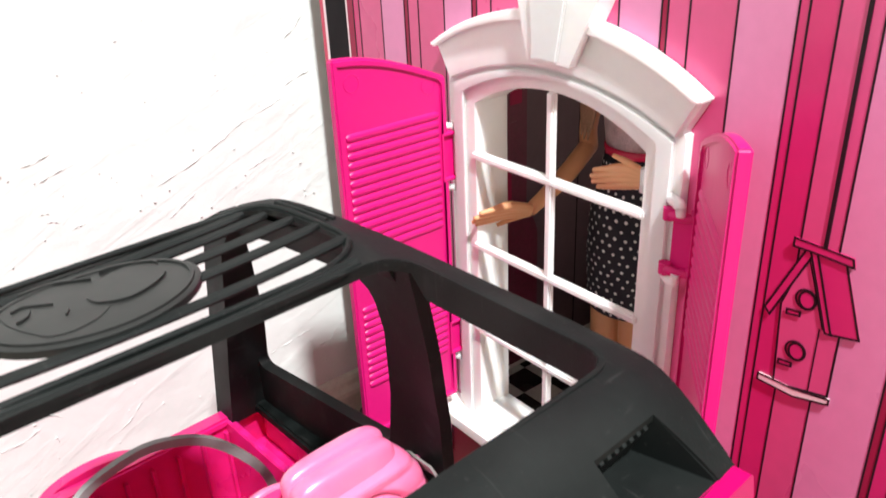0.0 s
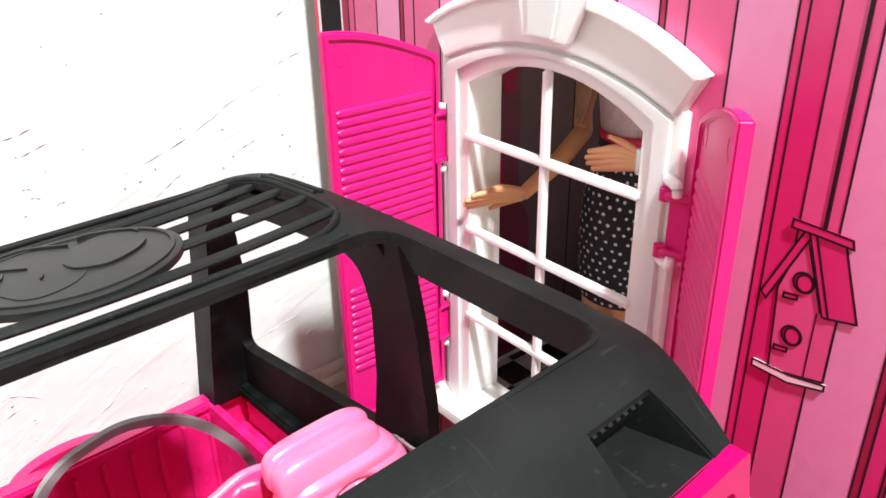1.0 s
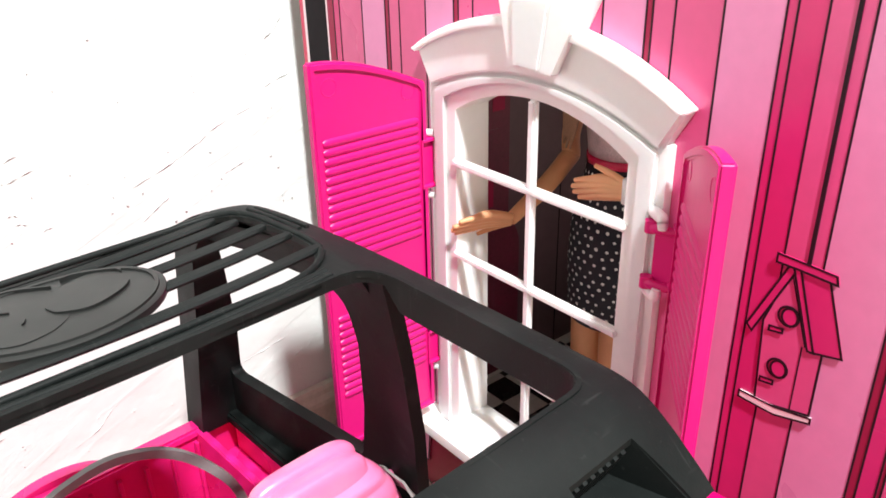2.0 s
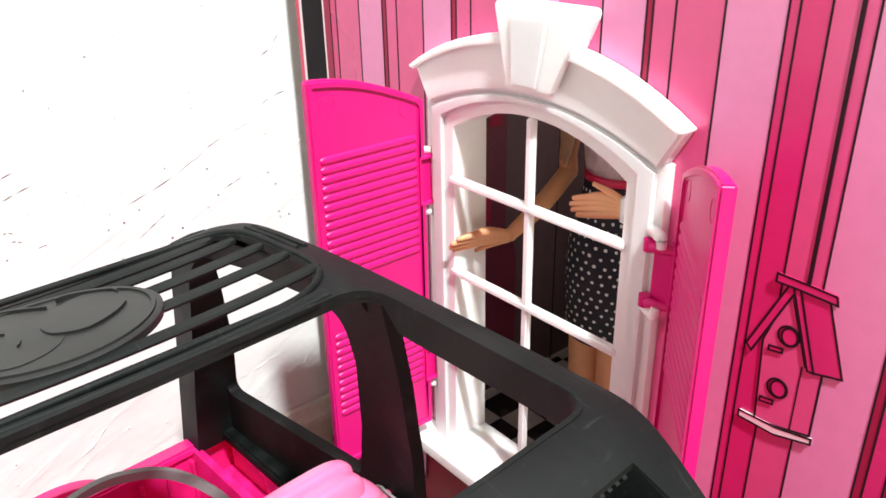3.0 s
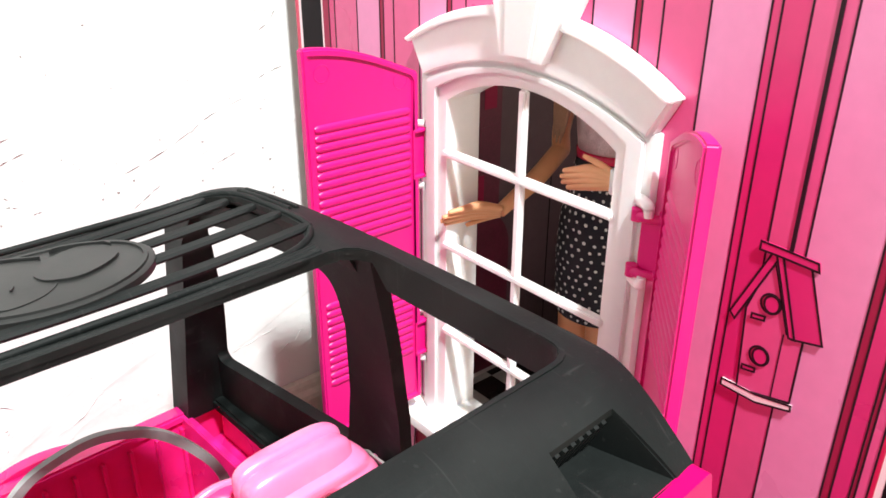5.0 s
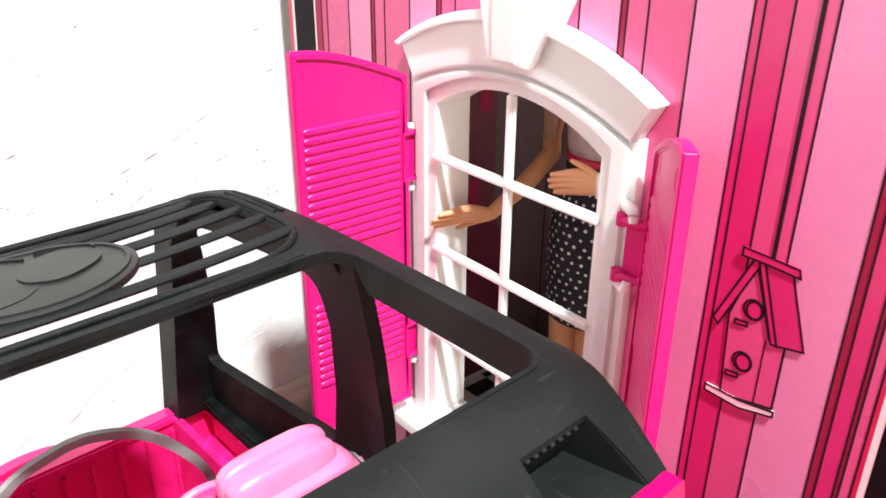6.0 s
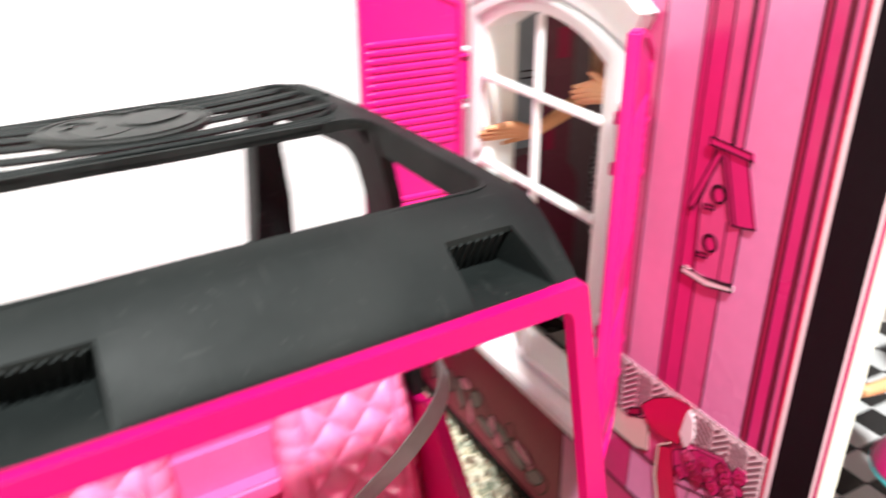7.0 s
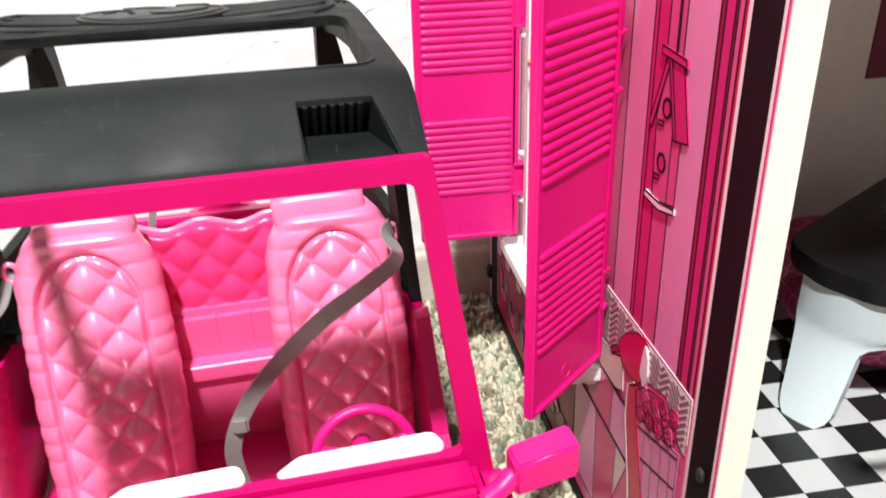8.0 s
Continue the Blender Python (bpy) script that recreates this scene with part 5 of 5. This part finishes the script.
def side_frame():
    """One side: a belt and two posts round an open window, bulging outwards towards its foot."""
    outer = round_loop([(0.1165, 0.1225), (0.262, 0.1225), (0.2535, 0.165), (0.2435, 0.2128), (0.2375, 0.2365), (0.213, 0.2478), (0.118, 0.259), (0.1085, 0.259), (0.1092, 0.247), (0.1132, 0.197)], [0.003, 0.004, 0.01, 0.02, 0.015, 0.01, 0.002, 0.002, 0.01, 0.02])
    hole = round_loop([(0.1478, 0.1565), (0.2396, 0.1548), (0.2351, 0.173), (0.2265, 0.2125), (0.2215, 0.2352), (0.19, 0.2395), (0.1345, 0.2405), (0.1352, 0.218)], [0.005, 0.005, 0.02, 0.02, 0.006, 0.01, 0.011, 0.02], 7)
    bm = bmesh.new()
    edges = []
    for loop in (outer, hole):
        vs = [bm.verts.new((p[0], p[1], 0)) for p in loop]
        edges += [bm.edges.new((vs[i - 1], vs[i])) for i in range(len(vs))]
    bmesh.ops.triangle_fill(bm, use_beauty=True, use_dissolve=False, edges=edges)
    for z in np.linspace(0.13, 0.256, 17):
        bmesh.ops.bisect_plane(bm, geom=bm.verts[:] + bm.edges[:] + bm.faces[:], plane_co=(0, z, 0), plane_no=(0, 1, 0))
    made = bmesh.ops.extrude_face_region(bm, geom=bm.faces[:])
    inner = {g for g in made["geom"] if isinstance(g, bmesh.types.BMVert)}
    for v in bm.verts:
        y, z = v.co.x, v.co.y
        v.co = (side_x(z) - taper(y) - (0.0055 if v in inner else 0.0), y, z)
    bmesh.ops.recalc_face_normals(bm, faces=bm.faces[:])
    return bm


mirrored("side_frame", side_frame, BLACK, roof, "", 35)


def rear_post():
    """A deep post behind the side window that bends over into the roof."""
    fore = [(0.214, 0.2385), (0.2236, 0.226), (0.2265, 0.2125), (0.2307, 0.193), (0.2351, 0.173), (0.2385, 0.159), (0.2402, 0.1508), (0.2457, 0.124)]
    aft = [(0.2165, 0.2472), (0.235, 0.2375), (0.2409, 0.2165), (0.2447, 0.1985), (0.2494, 0.1765), (0.2534, 0.158), (0.2556, 0.1475), (0.2606, 0.124)]
    bm = bmesh.new()
    rows = []
    for (y0, z0), (y1, z1) in zip(fore, aft):
        rows.append([bm.verts.new(p) for p in ((0.0665, y0 - 0.0003, z0), (side_x(z0) - taper(y0) - 0.0005, y0 - 0.0003, z0), (side_x(z1) - taper(y1) - 0.0005, y1 + 0.0003, z1), (0.0665, y1 + 0.0003, z1))])
    for a, b in zip(rows, rows[1:]):
        for k in range(4):
            bm.faces.new((a[k], a[(k + 1) % 4], b[(k + 1) % 4], b[k]))
    bm.faces.new(rows[0][::-1])
    bm.faces.new(rows[-1])
    return soften(bm, 0.0008, 2, 50)


mirrored("rear_pillar", rear_post, BLACK, roof, "", 35)


def belt_shelf():
    return bar(0.0795, 0.126, 0.1246, 0.0985, 0.259, 0.1305, 0.0012)


mirrored("side_ledge", belt_shelf, BLACK, roof)
part("rear_header", bar(-0.07, 0.195, 0.2465, 0.07, 0.203, 0.2505, 0.0015), BLACK, roof)


# pink windscreen frame
def screen():
    outer = round_loop([(-0.0978, 0.12), (0.0978, 0.12), (0.0806, 0.2408), (-0.0806, 0.2408)], [0.002, 0.002, 0.002, 0.002])
    hole = round_loop([(-0.0868, 0.1372), (0.0868, 0.1362), (0.0752, 0.2336), (-0.0752, 0.2336)], [0.004, 0.004, 0.004, 0.004])
    bm = plate(outer, [hole], lambda x, z: (x, -0.0036 - (0.24 - z) * 0.065, z), (0, 0.0046, 0))
    return soften(bm, 0.0017, 3, 50)


part("windscreen_frame", screen(), FRAME_PINK, jeep, "hot pink windscreen frame", 35)

# body
body = part("body", bar(-WIDE + 0.004, -0.018, 0.03, WIDE - 0.004, 0.262, 0.05, 0.004), CAR, jeep, "deep pink plastic body")
for s in (1, -1):
    pts = [(0.262, 0.04), (0.262, 0.1225), (0.112, 0.1225), (0.105, 0.1272), (0.1, 0.1235), (0.068, 0.08), (0.052, 0.066), (0.014, 0.066), (0.004, 0.1), (-0.012, 0.13), (-0.105, 0.125), (-0.118, 0.1), (-0.118, 0.045)]
    side = plate(round_loop(pts, 0.006), [], lambda y, z: (s * 0.0985, y, z), (-s * 0.0072, 0, 0))
    part("body_side", soften(side, 0.0016, 2, 50), CAR, body, "", 35)
part("hood", soften(plate(round_loop([(-0.088, -0.02), (0.088, -0.02), (0.08, -0.118), (-0.08, -0.118)], [0.004, 0.004, 0.02, 0.02]), [], lambda x, y: (x, y, 0.127 - 0.1 * max(0, -0.06 - y)), (0, 0, -0.012)), 0.003, 3, 50), CAR, body, "", 35)
part("front_end", bar(-0.082, -0.116, 0.045, 0.082, -0.1, 0.112, 0.006), CAR, body)
part("floor_pan", bar(-0.088, -0.012, 0.046, 0.088, 0.258, 0.052), CAR, body)
cowl = bar(-0.09, -0.026, 0.1265, 0.09, -0.0085, 0.1345, 0.003, 3)
part("cowl", cowl, FRAME_PINK, body, "", 35)

# rear tub with ribbed walls
tub = part("rear_tub", bar(-0.088, 0.2505, 0.05, 0.088, 0.2565, 0.1245, 0.0015), TUB, body)
part("tub_rim", bar(-0.0905, 0.2485, 0.1215, 0.0905, 0.2578, 0.1265, 0.0012), TUB, tub)
for k in range(11):
    x = -0.064 + 0.0128 * k
    part("tub_rib", bar(x - 0.0009, 0.2478, 0.056, x + 0.0009, 0.2512, 0.119, 0.0003, 1), TUB, tub)
for s in (1, -1):
    x0, x1 = sorted((s * 0.065, s * 0.0688))
    part("tub_divider", bar(x0, 0.196, 0.056, x1, 0.2505, 0.1255, 0.0006), TUB, tub)
    x0, x1 = sorted((s * 0.0688, s * 0.0905))
    part("tub_box", bar(x0, 0.196, 0.056, x1, 0.2505, 0.1045, 0.0006), TUB, tub)
    x0, x1 = sorted((s * 0.0665, s * 0.0905))
    part("tub_box_wall", bar(x0, 0.1935, 0.056, x1, 0.196, 0.1245, 0.0006), TUB, tub)
for s in (1, -1):
    x0, x1 = sorted((s * 0.0844, s * 0.0905))
    part("tub_side", bar(x0, 0.1962, 0.1046, x1, 0.2484, 0.1244, 0.0006), TUB, tub)
fill = [(0.002 + 0.0262 * math.cos(a), 0.1165 + 0.013 * math.sin(a)) for a in np.linspace(0, math.pi, 33)]
hump = plate(fill, [], lambda x, z: (x, 0.2572, z), (0, 0.0062, 0))
part("tail_hump", soften(hump, 0.001, 2, 50), TUB, tub, "", 40)


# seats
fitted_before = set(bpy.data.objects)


def ease(a, b, v):
    t = min(1.0, max(0.0, (v - a) / (b - a)))
    return t * t * (3 - 2 * t)


def quilted(width, height, depth, pitch, puff, shape, nu=44, nv=80, arch=True):
    """A padded panel: width along x, height along z, its tufted face towards -y inside a plain piped border."""
    bm = bmesh.new()
    front, back = [], []
    for j in range(nv + 1):
        v = j / nv
        w = width / 2 * shape(v)
        fr, br = [], []
        for i in range(nu + 1):
            u = -1 + 2 * i / nu
            x, z = u * w, v * height
            x *= 1 + 0.017 * (abs(math.sin(math.pi * z / 0.0105 + 0.7 * math.sin(z * 150))) - 0.6) * abs(u) ** 6
            edge = max(0.0, 1 - abs(u) ** 5) ** 0.5 * max(0.0, min(1, (1 - v) / 0.05, v / 0.03)) ** 0.5
            a, b = math.sin(math.pi * (x / pitch + z / (pitch * 1.07))), math.sin(math.pi * (x / pitch - z / (pitch * 1.07)))
            q = puff * 0.9 * (abs(a * b)) ** 0.62 + 0.0008 * math.exp(-(a * a + b * b) / 0.03)
            if arch:
                inner, base = width * 0.335, height * 0.70
                far = math.hypot(x / inner, max(0.0, z - base) / (height * 0.21))
                border = ease(0.96, 1.1, far)
                lump = 0.0009 * abs(math.sin(math.pi * z / 0.0105 + 0.7 * math.sin(z * 150))) ** 0.6 + 0.0024
                q = q * ease(0.0, 0.12, 1.02 - far) * (1 - border) + lump * border - 0.0012 * math.exp(-((far - 1.0) / 0.045) ** 2)
            y = -edge * (depth * 0.55 + q)
            fr.append(bm.verts.new((x, y, z)))
            br.append(bm.verts.new((x, edge * depth * 0.45, z)) if 0 < i < nu and 0 < j < nv else fr[-1])
        front.append(fr)
        back.append(br)
    for j in range(nv):
        for i in range(nu):
            bm.faces.new((front[j][i], front[j][i + 1], front[j + 1][i + 1], front[j + 1][i]))
            try:
                bm.faces.new((back[j][i + 1], back[j][i], back[j + 1][i], back[j + 1][i + 1]))
            except ValueError:
                pass
    return bm


def seat_shape(v):
    return 0.95 + 0.05 * math.sin(math.pi * min(1, v / 0.8)) if v < 0.78 else 0.95 + 0.05 * math.sin(math.pi * min(1, v / 0.8)) - 0.4 * ((v - 0.78) / 0.22) ** 2.4


def front_seat(x, label, low, head_low):
    ob = part("front_seat", bar(x - 0.025, 0.05, 0.05, x + 0.025, 0.1, 0.056, 0.002), SEAT, jeep, label)
    bm = quilted(0.0625, 0.136, 0.014, 0.0188, 0.0037, seat_shape, 100, 200)
    bmesh.ops.transform(bm, matrix=pose(x, 0.0865, 0.053 - low, -12.5), verts=bm.verts)
    part("backrest", bm, SEAT, ob, "", 70)
    cushion = quilted(0.056, 0.06, 0.014, 0.0188, 0.0024, lambda v: 1.0, 30, 34, False)
    bmesh.ops.transform(bm := cushion, matrix=pose(x, 0.09, 0.057, 86), verts=cushion.verts)
    part("cushion", bm, SEAT, ob, "", 70)
    head = bmesh.new()
    hx = x - 0.0035 if x > 0 else x + 0.0015
    lean = pose(0, 0, 0, -11.5).to_3x3()
    blob(head, (hx, 0.1182, 0.1884 - head_low), (0.0207, 0.0044, 0.0088), 3.6, 40, 22, lean)
    rest = part("headrest", head, SEAT, ob, "", 60)
    pad = bmesh.new()
    blob(pad, (hx, 0.1128, 0.187 - head_low), (0.0205, 0.0062, 0.0086), 3.6, 40, 22, lean)
    part("pad", pad, SEAT, rest, "", 60)
    s = 1 if x > 0 else -1
    eye = bmesh.new()
    sweep(eye, [Vector((x + s * ((0.0281 if s > 0 else 0.0308) + 0.003 * math.cos(a)), 0.1145, 0.1668 - low + 0.0042 * math.sin(a))) for a in np.linspace(0, 2 * math.pi, 17)[:-1]], ring(0.0013, 8), up=(0, 1, 0), closed=True)
    part("belt_loop", eye, SEAT, ob, "", 60)


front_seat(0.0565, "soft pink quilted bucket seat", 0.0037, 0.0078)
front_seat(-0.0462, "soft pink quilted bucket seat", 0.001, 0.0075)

bench = part("rear_bench", bar(-0.064, 0.1125, 0.052, 0.064, 0.145, 0.1065, 0.002), MIDPINK, jeep, "pink moulded rear bench")
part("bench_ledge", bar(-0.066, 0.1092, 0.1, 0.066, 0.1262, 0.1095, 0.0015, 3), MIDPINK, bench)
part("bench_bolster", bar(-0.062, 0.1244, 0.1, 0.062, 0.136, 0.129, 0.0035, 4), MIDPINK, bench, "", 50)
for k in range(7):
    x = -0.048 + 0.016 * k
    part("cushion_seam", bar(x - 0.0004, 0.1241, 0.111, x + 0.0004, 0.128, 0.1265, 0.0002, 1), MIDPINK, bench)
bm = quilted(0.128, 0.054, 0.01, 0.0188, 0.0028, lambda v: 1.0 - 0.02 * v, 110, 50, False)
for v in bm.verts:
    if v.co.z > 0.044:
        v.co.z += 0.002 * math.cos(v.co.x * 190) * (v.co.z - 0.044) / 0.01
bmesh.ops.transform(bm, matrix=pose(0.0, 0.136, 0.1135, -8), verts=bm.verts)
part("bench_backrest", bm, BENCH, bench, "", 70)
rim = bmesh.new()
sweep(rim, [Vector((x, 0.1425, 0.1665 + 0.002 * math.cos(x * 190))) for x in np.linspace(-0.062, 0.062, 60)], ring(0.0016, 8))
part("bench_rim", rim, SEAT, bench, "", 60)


def strap(name, points, width, thick, up=(0, 0, 1), label="", skin=None):
    bm = bmesh.new()
    sweep(bm, glide(points, 10), [(-width / 2, -thick / 2), (width / 2, -thick / 2), (width / 2, thick / 2), (-width / 2, thick / 2)], up)
    return part(name, bm, skin or GREY, jeep, label, 40)


# seats and bench move back and lower, scaled to fit the camera's final view
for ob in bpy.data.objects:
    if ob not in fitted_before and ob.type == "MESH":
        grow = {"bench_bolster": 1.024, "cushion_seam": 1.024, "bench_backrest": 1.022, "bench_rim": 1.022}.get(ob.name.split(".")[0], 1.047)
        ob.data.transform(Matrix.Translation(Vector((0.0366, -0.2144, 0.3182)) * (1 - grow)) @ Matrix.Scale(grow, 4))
belt = strap("seat_belt", [(0.0877, 0.1345, 0.157), (0.0864, 0.1272, 0.1608), (0.0844, 0.1165, 0.1644), (0.0809, 0.1031, 0.1676), (0.0806, 0.0757, 0.1698), (0.0665, 0.052, 0.1724), (0.0475, 0.0409, 0.1669), (0.0334, 0.0432, 0.1533), (0.0233, 0.0495, 0.1391), (0.0136, 0.05, 0.126), (0.0064, 0.05, 0.1096), (0.0061, 0.0511, 0.0933), (0.012, 0.054, 0.0535)], 0.0066, 0.0009, (0.25, -1, 0.5), "grey vinyl seat belt looped through the seat")
part("buckle", bar(0.007, 0.0472, 0.115, 0.0135, 0.0497, 0.1225, 0.001), GREY, belt)
strap("seat_belt", [(-0.0832, 0.132, 0.159), (-0.0845, 0.129, 0.155), (-0.0878, 0.122, 0.1469), (-0.0947, 0.11, 0.1432), (-0.101, 0.098, 0.1396), (-0.107, 0.08, 0.132), (-0.112, 0.05, 0.11), (-0.11, 0.02, 0.085), (-0.103, 0.002, 0.065)], 0.0046, 0.0009, (0.3, -1, 0.4), "grey vinyl seat belt hanging out over the body side")
strap("grab_strap", [(-0.0372, 0.1925, 0.0582), (-0.0352, 0.191, 0.1), (-0.0312, 0.19, 0.1395), (-0.0262, 0.1893, 0.1612), (-0.0165, 0.1893, 0.1723), (-0.0026, 0.1893, 0.177), (0.009, 0.1893, 0.1776), (0.0211, 0.1893, 0.1738), (0.0299, 0.1893, 0.1686), (0.0377, 0.1893, 0.1611), (0.0449, 0.1893, 0.1517), (0.0513, 0.1893, 0.141), (0.0556, 0.1897, 0.1275), (0.0592, 0.191, 0.1), (0.0612, 0.1925, 0.0582)], 0.0037, 0.0024, (0, 1, 0.12), "grey vinyl strap standing in an arch", PALE_GREY)

# dashboard, wheel, mirror
dash = part("dashboard", bar(-0.086, -0.0065, 0.09, 0.086, 0.016, 0.119, 0.004, 3), CAR, jeep)
for x0, x1 in ((0.022, 0.0815), (-0.0335, 0.015)):
    pad_shape = round_loop([(x0, -0.007), (x1, -0.007), (x1 - 0.003, 0.0025), (x0 + 0.01, 0.0015)], [0.002, 0.003, 0.004, 0.006])
    pad_bm = plate(pad_shape, [], lambda x, y: (x, y, 0.1378), (0, 0, -0.02))
    part("dash_pad", soften(pad_bm, 0.0022, 3, 50), WHITE, dash, "white dashboard pad", 40)
wheel_bm = bmesh.new()
tilt = pose(0.0562, 0.024, 0.1125, 68)
sweep(wheel_bm, [tilt @ Vector((0.019 * math.cos(a), 0.019 * math.sin(a), 0)) for a in np.linspace(0, 2 * math.pi, 41)[:-1]], ring(0.0021, 10), up=(0, 0.88, 0.47), closed=True)
steering = part("steering_wheel", wheel_bm, HOT, dash, "hot pink steering wheel", 60)
hub = bmesh.new()
for a in (0.35, math.pi - 0.35, -math.pi / 2):
    limb(hub, [tilt @ Vector((0, 0, 0)), tilt @ Vector((0.0185 * math.cos(a), 0.0185 * math.sin(a), 0))], [0.003, 0.0018], 8)
limb(hub, [tilt @ Vector((0, 0, 0.001)), tilt @ Vector((0, 0, -0.018))], [0.0045, 0.0045], 10)
part("spokes", hub, HOT, steering, "", 60)


def door_mirror():
    bm = bmesh.new()
    limb(bm, [(0.088, -0.028, 0.1305), (0.0945, -0.026, 0.133), (0.1, -0.023, 0.1355)], [0.0042, 0.0034, 0.004], 12)
    box(bm, 0.099, -0.0285, 0.13, 0.1205, -0.0165, 0.1475, None)
    for v in bm.verts:
        if v.co.x > 0.119 and v.co.z < 0.14:
            v.co.z += 0.004
        if v.co.x < 0.0991 and v.co.z > 0.14:
            v.co.z -= 0.005
    return soften(bm, 0.0022, 3, 50)


mirrored("door_mirror", door_mirror, HOT, jeep, "hot pink door mirror", 40)


def road_wheel(x, y):
    s = 1 if x > 0 else -1
    tyre = bmesh.new()
    run = [Vector((x + s * d, y, 0.038)) for d in (-0.016, -0.014, -0.006, 0.008, 0.014, 0.016)]
    sizes = (0.03, 0.036, 0.0382, 0.0382, 0.036, 0.03)
    sweep(tyre, run, lambda w: ring(sizes[min(5, int(round(w * 5)))], 36))
    ob = part("wheel", tyre, RUBBER, jeep, "black rubber tyre", 40)
    rim_bm = bmesh.new()
    blob(rim_bm, (x + s * 0.0145, y, 0.038), (0.004, 0.021, 0.021), 3, 24, 12)
    part("rim", rim_bm, HOT, ob, "pink wheel rim", 50)


for wx in (0.08, -0.08):
    for wy in (-0.07, 0.2):
        road_wheel(wx, wy)
